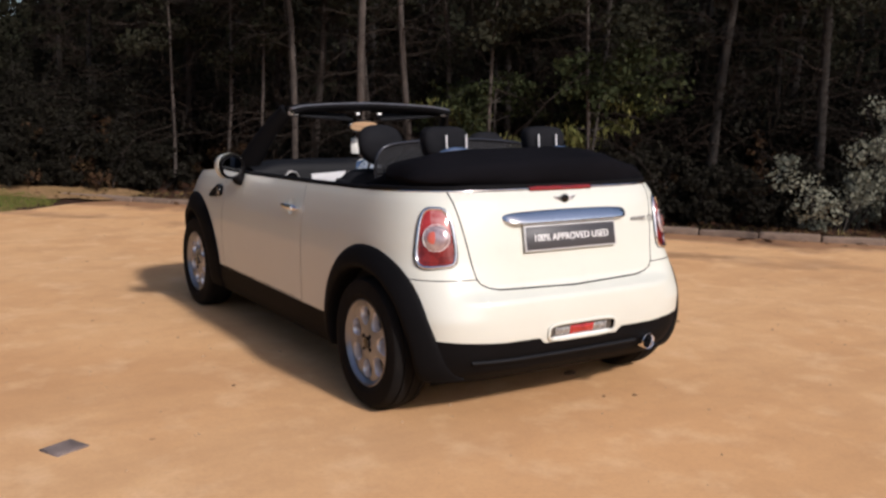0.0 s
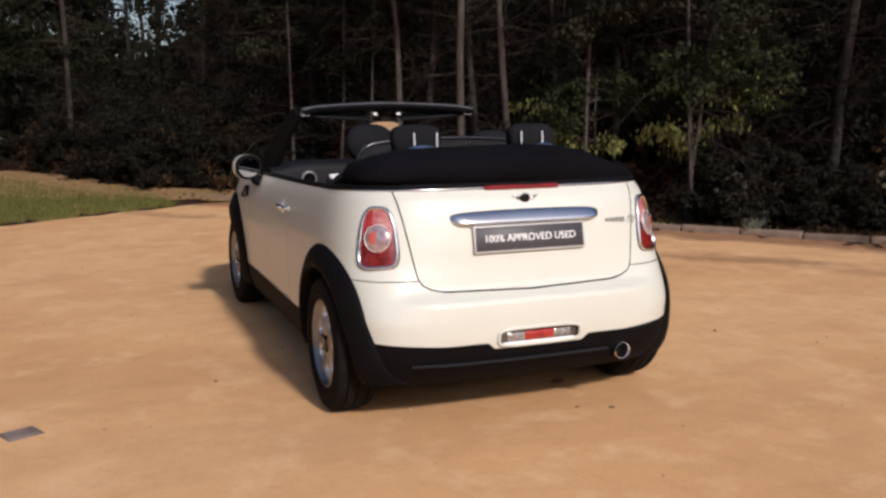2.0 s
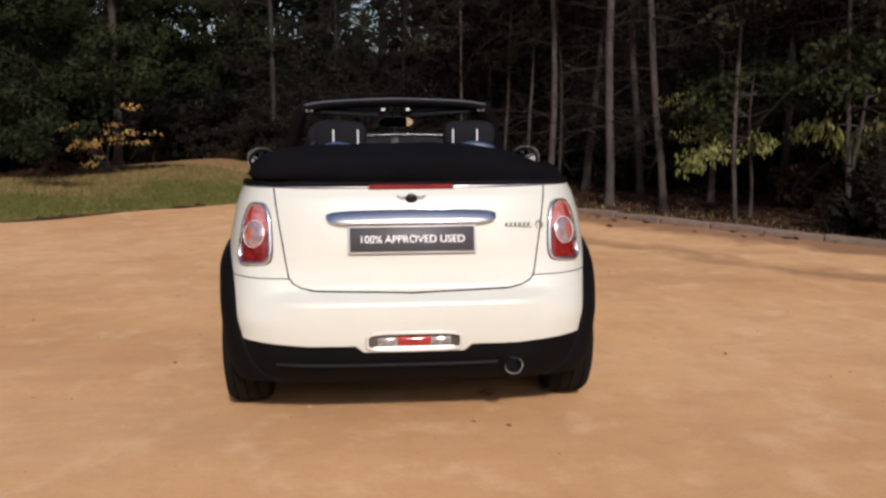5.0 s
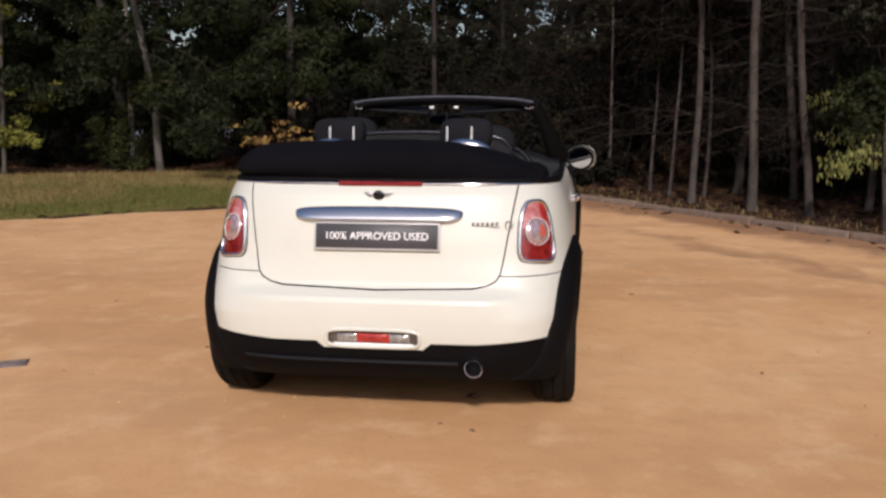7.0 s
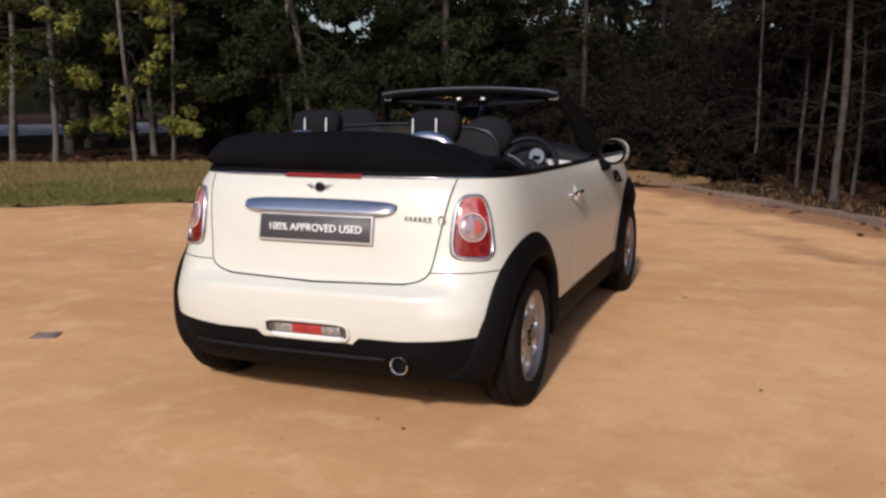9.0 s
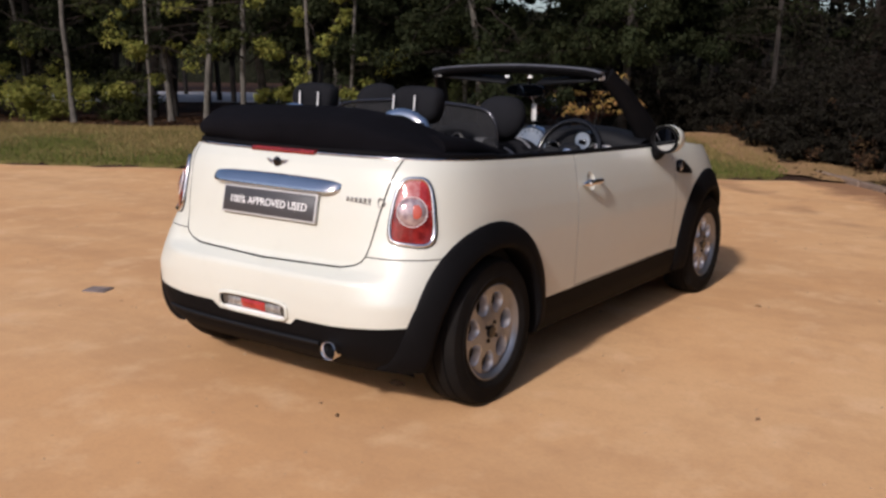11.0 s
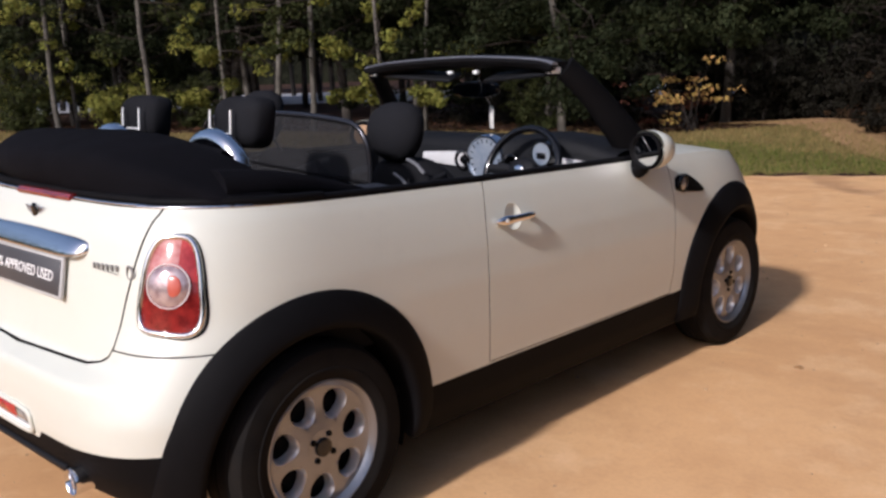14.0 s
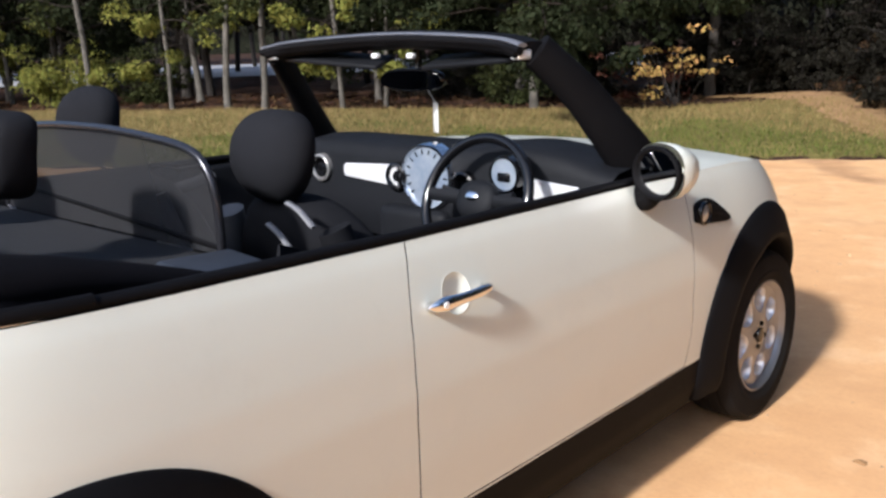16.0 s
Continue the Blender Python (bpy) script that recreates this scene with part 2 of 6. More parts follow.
def see_through(name, color, amount, rough=0.05):
    m = bpy.data.materials.new(name)
    m.use_nodes = True
    nt = m.node_tree
    b = nt.nodes["Principled BSDF"]
    b.inputs["Base Color"].default_value = (*color, 1)
    b.inputs["Roughness"].default_value = rough
    tr = nt.nodes.new("ShaderNodeBsdfTransparent")
    mx = nt.nodes.new("ShaderNodeMixShader")
    mx.inputs[0].default_value = amount
    nt.links.new(b.outputs[0], mx.inputs[1])
    nt.links.new(tr.outputs[0], mx.inputs[2])
    nt.links.new(mx.outputs[0], nt.nodes["Material Output"].inputs["Surface"])
    return m


NET = see_through("dark_wind_net", (0.010, 0.010, 0.012), 0.11, 0.9)
GLASS = see_through("windscreen_glass", (0.02, 0.025, 0.025), 0.90, 0.02)



def sand_material(name):
    """Compacted sandy gravel: broad drifts of paler and redder sand, soft blotches, rolled streaks and fine grit."""
    m = bpy.data.materials.new(name)
    m.use_nodes = True
    N, L = m.node_tree.nodes, m.node_tree.links
    b = N["Principled BSDF"]
    b.inputs["Roughness"].default_value = 0.95
    b.inputs["Specular IOR Level"].default_value = 0.12
    tc = N.new("ShaderNodeTexCoord")

    def layer(scale, lo, hi, detail, stretch=None, turn=0.0):
        t = N.new("ShaderNodeTexNoise")
        t.inputs["Scale"].default_value, t.inputs["Detail"].default_value, t.inputs["Roughness"].default_value = scale, detail, 0.6
        src = tc.outputs["Object"]
        if stretch:
            mp = N.new("ShaderNodeMapping")
            mp.inputs["Rotation"].default_value = (0, 0, radians(turn))
            mp.inputs["Scale"].default_value = stretch
            L.new(src, mp.inputs["Vector"])
            src = mp.outputs["Vector"]
        L.new(src, t.inputs["Vector"])
        r = N.new("ShaderNodeMapRange")
        r.inputs[1].default_value, r.inputs[2].default_value = lo, hi
        L.new(t.outputs[0], r.inputs[0])
        return r.outputs[0], t.outputs[0]

    def mix(fac, strength, under, over):
        k = N.new("ShaderNodeMath")
        k.operation = "MULTIPLY"
        L.new(fac, k.inputs[0])
        k.inputs[1].default_value = strength
        mx = N.new("ShaderNodeMix")
        mx.data_type = "RGBA"
        L.new(k.outputs[0], mx.inputs[0])
        if isinstance(under, tuple):
            mx.inputs[6].default_value = (*under, 1)
        else:
            L.new(under, mx.inputs[6])
        mx.inputs[7].default_value = (*over, 1)
        return mx.outputs[2]

    c = mix(layer(0.35, 0.38, 0.62, 4)[0], 1.0, (0.70, 0.425, 0.212), (0.63, 0.355, 0.165))
    c = mix(layer(0.7, 0.50, 0.66, 5, (0.35, 1.5, 1), 35)[0], 0.42, c, (0.46, 0.255, 0.122))
    c = mix(layer(2.1, 0.47, 0.68, 6)[0], 0.36, c, (0.48, 0.26, 0.122))
    c = mix(layer(3.0, 0.52, 0.72, 5, (1, 1, 1), 70)[0], 0.45, c, (0.82, 0.56, 0.33))
    c = mix(layer(9.0, 0.48, 0.72, 4)[0], 0.16, c, (0.40, 0.22, 0.11))
    # red-brown needles swept along the kerb, and an old rolled rut beside it
    across = N.new("ShaderNodeVectorMath")
    across.operation = "DOT_PRODUCT"
    L.new(tc.outputs["Object"], across.inputs[0])
    across.inputs[1].default_value = (0.790, 0.613, 0)
    wave = N.new("ShaderNodeMath")
    wave.operation = "MULTIPLY_ADD"
    L.new(layer(1.7, 0.30, 0.70, 6)[0], wave.inputs[0])
    wave.inputs[1].default_value = 0.55
    L.new(across.outputs["Value"], wave.inputs[2])

    def strip(lo, hi):
        r = N.new("ShaderNodeMapRange")
        r.interpolation_type = "SMOOTHSTEP"
        r.inputs[1].default_value, r.inputs[2].default_value = lo, hi
        L.new(wave.outputs[0], r.inputs[0])
        return r.outputs[0]

    def both(a, b_):
        k = N.new("ShaderNodeMath")
        k.operation = "MULTIPLY"
        L.new(a, k.inputs[0])
        L.new(b_, k.inputs[1])
        return k.outputs[0]

    c = mix(strip(5.45, 5.90), 0.80, c, (0.235, 0.120, 0.068))
    c = mix(both(both(strip(4.30, 4.62), strip(4.95, 4.66)), layer(0.6, 0.42, 0.6, 3)[0]), 0.75, c, (0.30, 0.165, 0.085))
    grit, height = layer(55.0, 0.45, 0.80, 4)
    c = mix(grit, 0.20, c, (0.36, 0.20, 0.10))
    L.new(c, b.inputs["Base Color"])
    bp = N.new("ShaderNodeBump")
    bp.inputs["Strength"].default_value, bp.inputs["Distance"].default_value = 1.0, 0.0010
    L.new(height, bp.inputs["Height"])
    L.new(bp.outputs[0], b.inputs["Normal"])
    return m


SAND = sand_material("sandy_gravel")
LITTER = material("leaf_litter", (0.080, 0.044, 0.030), rough=0.95, spread=0.6, scale=1.6, fine=0.5, bump=0.03, bump_scale=9, spec=0.1)
TURF = material("dry_turf", (0.20, 0.16, 0.055), rough=0.95, spread=0.5, scale=0.8, fine=0.4, bump=0.03, bump_scale=14, dark=(0.13, 0.115, 0.035), spec=0.1)
DIRT = material("red_brown_dirt", (0.36, 0.215, 0.115), rough=0.95, spread=0.4, scale=1.2, fine=0.35, bump=0.02, bump_scale=12, dark=(0.27, 0.175, 0.075), spec=0.1)
BLADE = leaf_material("grass_blades", (0.125, 0.14, 0.035), island=0.4, hue=0.03, through=0.3)
STRAW = leaf_material("dry_grass_blades", (0.27, 0.20, 0.085), island=0.35, hue=0.02, through=0.3)
KERB = material("kerb_stone", (0.235, 0.165, 0.122), rough=0.9, spread=0.35, scale=6, bump=0.006, bump_scale=30, random_tint=0.15)
STONE = material("pebbles", (0.48, 0.30, 0.16), rough=0.9, spread=0.3, scale=20, island=0.4)
BARK = material("grey_bark", (0.065, 0.054, 0.045), rough=0.95, spread=0.5, scale=5, fine=0.4, bump=0.012, bump_scale=26)
BARK_PALE = material("pale_birch_bark", (0.135, 0.12, 0.10), rough=0.9, spread=0.55, scale=6, fine=0.4, bump=0.008, bump_scale=22)
TWIG = material("brown_twigs", (0.028, 0.020, 0.016), rough=0.95, spread=0.4, scale=3, island=0.3, spec=0.05)
# bark of the inner trunks, with the canopy's shade in its colour
BARK_DARK = material("shaded_bark", (0.030, 0.024, 0.020), rough=0.95, spread=0.5, scale=5, bump=0.015, bump_scale=18)
# both oak greens are darkened for the shaded gaps behind the birches
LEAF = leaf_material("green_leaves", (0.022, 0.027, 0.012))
LEAF_OAK = leaf_material("shaded_oak_leaves", (0.031, 0.037, 0.016))
# edge trunks get a paler bark, the sun on them in the colour
BARK_STEM = material("brown_grey_stem_bark", (0.080, 0.064, 0.055), rough=0.95, spread=0.5, scale=5, fine=0.4, bump=0.012, bump_scale=22)
BARK_LIMB = material("dark_limb_bark", (0.036, 0.028, 0.023), rough=0.95, spread=0.4, scale=5, spec=0.1)
LEAF_LIGHT = leaf_material("yellow_green_leaves", (0.19, 0.19, 0.042))
LEAF_MID = leaf_material("mid_green_leaves", (0.046, 0.052, 0.018))
# leaves this dark carry the shade inside the wood
LEAF_DARK = leaf_material("shaded_wood_leaves", (0.026, 0.0255, 0.016), through=0.2)
# the gloom under the trees is put into this leaf colour
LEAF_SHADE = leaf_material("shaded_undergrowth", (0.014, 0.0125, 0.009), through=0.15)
LEAF_BROWN = leaf_material("withered_leaves", (0.055, 0.032, 0.017), through=0.15)
# raised leaf colour: the sun on the hanging boughs is in it
LEAF_FROND = leaf_material("sunlit_fronds", (0.22, 0.225, 0.075), island=0.3)
SCRIPT = material("grey_script", (0.30, 0.29, 0.28), rough=0.35, metal=0.4, spread=0.3, scale=60)
LEAF_PALE = leaf_material("pale_grey_green_leaves", (0.19, 0.195, 0.15), island=0.3, hue=0.015)
LEAF_GOLD = leaf_material("golden_leaves", (0.42, 0.27, 0.09), hue=0.02)
LEAF_RED = leaf_material("red_brown_leaves", (0.10, 0.042, 0.028), hue=0.015)
GREYROAD = material("far_road", (0.40, 0.40, 0.42), rough=0.8, spread=0.15, scale=0.3)
CLOD = material("damp_earth", (0.40, 0.225, 0.105), rough=0.95, spread=0.4, scale=20, island=0.35, spec=0.1)
CLOD_DARK = material("dark_damp_earth", (0.20, 0.115, 0.065), rough=0.95, spread=0.4, scale=30, bump=0.003, bump_scale=60, spec=0.1)
IRON = material("dusty_iron", (0.20, 0.155, 0.14), rough=0.7, metal=0.1, spread=0.4, scale=18, bump=0.003, bump_scale=40)

# ================= the car =================
# x to its right, y ahead, the origin on the ground under the middle of the rear axle.
AXLE_F, WHEEL_Z = 2.467, 0.300
Z_LOW = 0.19
BELT = [(-0.7, 1.0), (-0.25, 0.997), (0.22, 0.978), (0.757, 0.961), (1.46, 0.946), (1.9, 0.938), (2.3, 0.927), (2.58, 0.902), (2.85, 0.845), (3.2, 0.68)]
WIDE = [(0.0, 0.755), (0.1, 0.785), (0.2, 0.793), (0.4, 0.802), (0.6, 0.805), (0.74, 0.797), (0.84, 0.782), (0.91, 0.767), (0.96, 0.754), (1.0, 0.738)]
BACK = [(0.0, -0.44), (0.06, -0.50), (0.15, -0.535), (0.25, -0.55), (0.35, -0.552), (0.44, -0.546), (0.462, -0.540), (0.478, -0.480), (0.495, -0.467), (0.55, -0.460),
        (0.62, -0.450), (0.72, -0.440), (0.82, -0.424), (0.90, -0.408), (0.96, -0.388), (1.0, -0.360)]
FRONT = [(0.0, 3.0), (0.2, 3.10), (0.5, 3.14), (0.75, 3.10), (0.9, 3.02), (1.0, 2.93)]
YC, YF = 0.30, 2.20


def soft_table(table):
    """A smoothed lookup of a table, over 0 to 1."""
    xs = np.linspace(-0.1, 1.1, 481)
    ys = np.interp(xs, [p[0] for p in table], [p[1] for p in table])
    k = np.hanning(19)
    pad = np.pad(ys, 9, mode="edge")
    ys = np.convolve(pad, k / k.sum(), mode="valid")
    return lambda v: float(np.interp(v, xs, ys))


wide_at, back_step, front_at = soft_table(WIDE), soft_table(BACK), soft_table(FRONT)
back_plain = soft_table([b for b in BACK if not 0.44 <= b[0] <= 0.6])


def back_at(v, k=1.0):
    """The tail at a level; the ledge above the bumper dies away towards the corners."""
    m = smoothstep(0.55, 0.82, k)
    return back_step(v) * (1 - m) + back_plain(v) * m


def corner_power(v):
    return 5.2 - 1.0 * smoothstep(0.4, 0.75, v)


def belt(y):
    return lerp_table(BELT, y)


def level(y, z):
    return (z - Z_LOW) / (belt(y) - Z_LOW)


def side_x(y, z):
    """Half width of the body at a place along it and a height."""
    v = min(1.0, max(0.0, level(y, z)))
    w = wide_at(v)
    if y < YC:
        n = corner_power(v)
        k = min(1.0, (YC - y) / (YC - back_at(v)))
        return w * (1 - k ** n) ** (1 / n)
    if y > YF:
        k = min(1.0, (y - YF) / (front_at(v) - YF))
        return w * (1 - k ** 3.0) ** (1 / 3.0)
    return w


def rear_y(x, z):
    """Where the tail stands at a place across it and a height."""
    v = min(1.0, max(0.0, level(-0.42, z)))
    n = corner_power(v)
    k = min(1.0, abs(x) / wide_at(v))
    return YC - (YC - back_at(v, k)) * (1 - k ** n) ** (1 / n)


def side_normal(y, z):
    e = 0.004
    n = Vector((1, -(side_x(y + e, z) - side_x(y - e, z)) / (2 * e), -(side_x(y, z + e) - side_x(y, z - e)) / (2 * e)))
    return n.normalized()


def rear_normal(x, z):
    e = 0.004
    return Vector(((rear_y(x + e, z) - rear_y(x - e, z)) / (2 * e), -1, (rear_y(x, z + e) - rear_y(x, z - e)) / (2 * e))).normalized()


def even_angles(n, power):
    th = np.linspace(0, math.pi / 2, 4000)
    x, y = 0.82 * np.sin(th) ** (2 / power), 0.75 * np.cos(th) ** (2 / power)
    s = np.r_[0, np.cumsum(np.hypot(np.diff(x), np.diff(y)))]
    return np.interp(np.linspace(0, s[-1], n), s, th)


ANG_R, ANG_F = even_angles(58, 3.8), even_angles(40, 3.0)
SIDE_Y = np.linspace(YC, YF, 84)
LEVELS = np.r_[np.linspace(0, 0.84, 43), np.linspace(0.86, 1.0, 12)]


def shell_grid():
    cols = []
    for kind, q in [("r", a) for a in ANG_R] + [("s", y) for y in SIDE_Y[1:-1]] + [("f", a) for a in ANG_F[::-1]]:
        col = []
        for v in LEVELS:
            w = wide_at(v)
            if kind == "r":
                n = corner_power(v)
                k = math.sin(q) ** (2 / n)
                x, y = w * k, YC - (YC - back_at(v, k)) * max(0.0, math.cos(q)) ** (2 / n)
            elif kind == "s":
                x, y = w, q
            else:
                x, y = w * math.sin(q) ** (2 / 3.0), YF + (front_at(v) - YF) * max(0.0, math.cos(q)) ** (2 / 3.0)
            col.append((x, y, Z_LOW + v * (belt(y) - Z_LOW)))
        cols.append(col)
    g = np.array(cols)
    du, dv = np.gradient(g, axis=0), np.gradient(g, axis=1)
    nrm = np.cross(du, dv)
    nrm /= np.linalg.norm(nrm, axis=-1, keepdims=True) + 1e-12
    nrm[0, :, 0] = nrm[-1, :, 0] = 0
    return np.concatenate([g, nrm], -1)


def clip_one(poly, n, d):
    """The part of a polygon where n.p <= d."""
    h = [p[:3] @ n - d for p in poly]
    out = []
    for i in range(len(poly)):
        a, b, ha, hb = poly[i], poly[(i + 1) % len(poly)], h[i], h[(i + 1) % len(poly)]
        if ha <= 0:
            out.append(a)
        if (ha < 0 < hb) or (hb < 0 < ha):
            out.append(a + (b - a) * (ha / (ha - hb)))
    return out if len(out) > 2 else None


def keep_in(polys, planes, grow=0.0):
    out = []
    for p in polys:
        for n, d in planes:
            p = clip_one(p, n, d + grow)
            if p is None:
                break
        if p is not None:
            out.append(p)
    return out


def cut_out(polys, planes, grow=0.0):
    out = []
    for p in polys:
        h = np.array([[q[:3] @ n - d - grow for q in p] for n, d in planes])
        if (h.min(1) >= 0).any():
            out.append(p)
            continue
        rest = p
        for n, d in planes:
            o = clip_one(rest, -n, -(d + grow))
            if o is not None:
                out.append(o)
            rest = clip_one(rest, n, d + grow)
            if rest is None:
                break
    return out


def plane2(a, b, axes):
    """A plane through two points of an outline that runs anticlockwise in those axes; the inside is behind it."""
    n = np.zeros(3)
    d = np.subtract(b, a)
    n[axes[0]], n[axes[1]] = d[1], -d[0]
    n /= np.linalg.norm(n)
    return n, n[axes[0]] * a[0] + n[axes[1]] * a[1]


def panel(name, polys, material_, parent, label="", mirror=None, rim=0.014):
    """Polygons to one mesh with its own normals and a folded-in edge. mirror: True joins the other half, 'only' makes just that one."""
    verts, normals, index, faces = [], [], {}, []

    def add(p, flip):
        q = np.array(p)
        if flip:
            q[0], q[3] = -q[0], -q[3]
        key = tuple(np.round(q[:3], 4))
        if key not in index:
            index[key] = len(verts)
            verts.append(q[:3])
            normals.append(q[3:] / (np.linalg.norm(q[3:]) + 1e-9))
        return index[key]

    for flip in ([False, True] if mirror is True else [mirror == "only"]):
        for p in polys:
            f = []
            for q in p:
                k = add(q, flip)
                if k not in f:
                    f.append(k)
            if len(f) > 2:
                faces.append(f[::-1] if flip else f)
    count = {}
    for f in faces:
        for a, b in zip(f, f[1:] + f[:1]):
            count.setdefault((min(a, b), max(a, b)), []).append((a, b))
    dark = []
    if rim:
        low = {}

        def lowered(k, deep):
            if (k, deep) not in low:
                low[k, deep] = len(verts)
                verts.append(verts[k] - normals[k] * deep)
                normals.append(np.zeros(3))
            return low[k, deep]

        for es in count.values():
            if len(es) == 1:
                a, b = es[0]
                faces.append([b, a, lowered(a, 0.0005), lowered(b, 0.0005)][::1])
                dark.append(len(faces))
                faces.append([lowered(b, 0.0005), lowered(a, 0.0005), lowered(a, rim), lowered(b, rim)])
    ob = mesh_object(name, verts, faces, [material_, UNDER], parent, label, normals=normals)
    for k in dark:
        if k < len(ob.data.polygons):
            ob.data.polygons[k].material_index = 1
    return ob


car = new("convertible_car")
tagged(car, "cream convertible with its black cloth roof folded down, on gravel", "car")

G = shell_grid()
nu_, nv_ = G.shape[:2]
quads = []
for i in range(nu_ - 1):
    for j in range(nv_ - 1):
        p = [G[i, j], G[i + 1, j], G[i + 1, j + 1], G[i, j + 1]]
        c = sum(q[:3] for q in p) / 4
        if c[0] > 0.4 and min(math.hypot(c[1], c[2] - WHEEL_Z), math.hypot(c[1] - AXLE_F, c[2] - WHEEL_Z)) < 0.402:
            continue
        quads.append(p)

# outlines of the panels
BOOT_LINE = [(0, 0.579), (0.40, 0.589), (0.455, 0.600), (0.490, 0.618), (0.508, 0.645), (0.517, 0.690), (0.605, 1.2), (-0.1, 1.2)]
boot_planes = [plane2(a, b, (0, 2)) for a, b in zip(BOOT_LINE, BOOT_LINE[1:-1])] + [(np.array([0, 1.0, 0]), -0.1)]
DOOR_LINE = [(0.724, 0.36), (1.90, 0.355), (1.925, 0.45), (1.925, 1.2), (0.850, 1.2), (0.763, 0.96), (0.7485, 0.915), (0.7365, 0.87), (0.727, 0.82), (0.720, 0.76), (0.7165, 0.69), (0.716, 0.61), (0.7185, 0.50)]
door_planes = [plane2(a, b, (1, 2)) for a, b in zip(DOOR_LINE, DOOR_LINE[1:] + DOOR_LINE[:1])] + [(np.array([-1.0, 0, 0]), -0.4)]
SIDE_LOW = [(np.array([0, 0, -1.0]), -0.352)]
s_ = np.array([0.07, 0, -1.0]) / math.hypot(0.07, 1)
TAIL_LOW = [(np.array([0, 0, -1.0]), -0.374), (s_, (0.07 * 0.42 - 0.374) / math.hypot(0.07, 1))]

tail = [p for p in quads if max(q[1] for q in p) < -0.05]
rest = [p for p in quads if max(q[1] for q in p) >= -0.05]
tail_white, tail_black = keep_in(tail, TAIL_LOW), cut_out(tail, TAIL_LOW)
side_white, side_black = keep_in(rest, SIDE_LOW), cut_out(rest, SIDE_LOW)
# the lamp slot in the bumper
SLOT = [plane2(a, b, (0, 2)) for a, b in zip([(-0.1, 0.352), (0.185, 0.352), (0.196, 0.368), (0.196, 0.412), (0.18, 0.428), (-0.1, 0.428)],
                                             [(0.185, 0.352), (0.196, 0.368), (0.196, 0.412), (0.18, 0.428), (-0.1, 0.428), (-0.1, 0.352)])]
bump_planes = [(np.array([0, 0, 1.0]), 0.638)]
DIP = [(np.array([0, 0, -1.0]), -0.346), plane2((0.205, 0.346), (0.240, 0.376), (0, 2))]
bumper = cut_out(cut_out(keep_in(tail_white, bump_planes, -0.002), boot_planes, 0.003) + keep_in(tail_black, DIP), SLOT)
upper = cut_out(cut_out(tail_white, bump_planes, 0.002), boot_planes, 0.003)
lid = keep_in(tail_white, boot_planes, -0.003)
doors = keep_in(side_white, door_planes, -0.0022)
DISH_AT, DISH_R = (0.870, 0.834), 0.044
ring_ = [(DISH_AT[0] + DISH_R * math.cos(2 * math.pi * k / 20), DISH_AT[1] + DISH_R * math.sin(2 * math.pi * k / 20)) for k in range(20)]
dish_planes = [plane2(a, b, (1, 2)) for a, b in zip(ring_, ring_[1:] + ring_[:1])] + [(np.array([-1.0, 0, 0]), -0.4)]
doors = cut_out(doors, dish_planes)
body = upper + cut_out(side_white, door_planes, 0.0019)
valance = cut_out(tail_black, DIP)

panel("bodywork", body, PAINT, car, "cream painted wings and rear quarters", True)
boot_lid = panel("boot_lid", lid, PAINT, car, "cream painted boot lid", True)
rear_bumper = panel("rear_bumper", bumper, PAINT, car, "cream painted rear bumper", True)
door_r = panel("door", doors, PAINT, car, "cream painted closed door")
door_l = panel("door", doors, PAINT, car, "cream painted closed door", "only")
panel("sill_trim", side_black, PLASTIC, car, "black plastic sill trim", True)
panel("rear_valance", valance, PLASTIC, car, "black plastic lower rear valance", True)
shell = [[np.r_[q[:3] - q[3:] * 0.018, q[3:]] for q in p] for p in quads]
panel("inner_shell", shell, UNDER, car, "dark inner bodywork", True, rim=0)

# bonnet
bm = bmesh.new()
rows = []
for y in np.linspace(1.90, 2.925, 36):
    w = side_x(y, belt(y) - 0.001) - 0.004
    k = smoothstep(2.93, 2.5, y)
    row = []
    for t in np.linspace(-1, 1, 33):
        row.append(bm.verts.new((t * w, y, belt(y) - 0.003 + (0.012 + 0.024 * k) * (1 - abs(t) ** 2.4))))
    rows.append(row)
for a, b in zip(rows, rows[1:]):
    for i in range(32):
        bm.faces.new((a[i], a[i + 1], b[i + 1], b[i]))
part("bonnet", bm, PAINT, car, "cream painted bonnet")

# floor pan, tray behind the seats
block("floor_pan", (1.16, 3.2, 0.14), (0, 1.25, 0.27), UNDER, car, bevel=0.02)
block("cabin_floor", (1.50, 2.4, 0.03), (0, 1.25, 0.36), UNDER, car, "dark cabin carpet", bevel=0.005)
bm = bmesh.new()
left = [bm.verts.new((-side_x(y, belt(y) - 0.001) + 0.02, y, belt(y) - 0.012)) for y in np.linspace(-0.345, 0.12, 24)]
right = [bm.verts.new((-v.co.x, v.co.y, v.co.z)) for v in left]
for i in range(23):
    bm.faces.new((left[i], right[i], right[i + 1], left[i + 1]))
part("roof_tray", bm, FABRIC, car, "black tray under the folded roof")

# belt trims
def belt_point(sign, y, dx=0.0, dz=0.0):
    return Vector((sign * (side_x(y, belt(y) - 0.0005) + dx), y, belt(y) + dz))


for sign in (1, -1):
    ys = np.linspace(-0.16, 1.78, 44)
    tube("belt_rubber", [belt_point(sign, y, -0.018, 0.008 - 0.010 * smoothstep(0.1, -0.16, y)) for y in ys], [0.013 - 0.007 * smoothstep(0.1, -0.16, y) for y in ys], PLASTIC, car, "black rubber waist seal", 10, (1.25, 0.9))
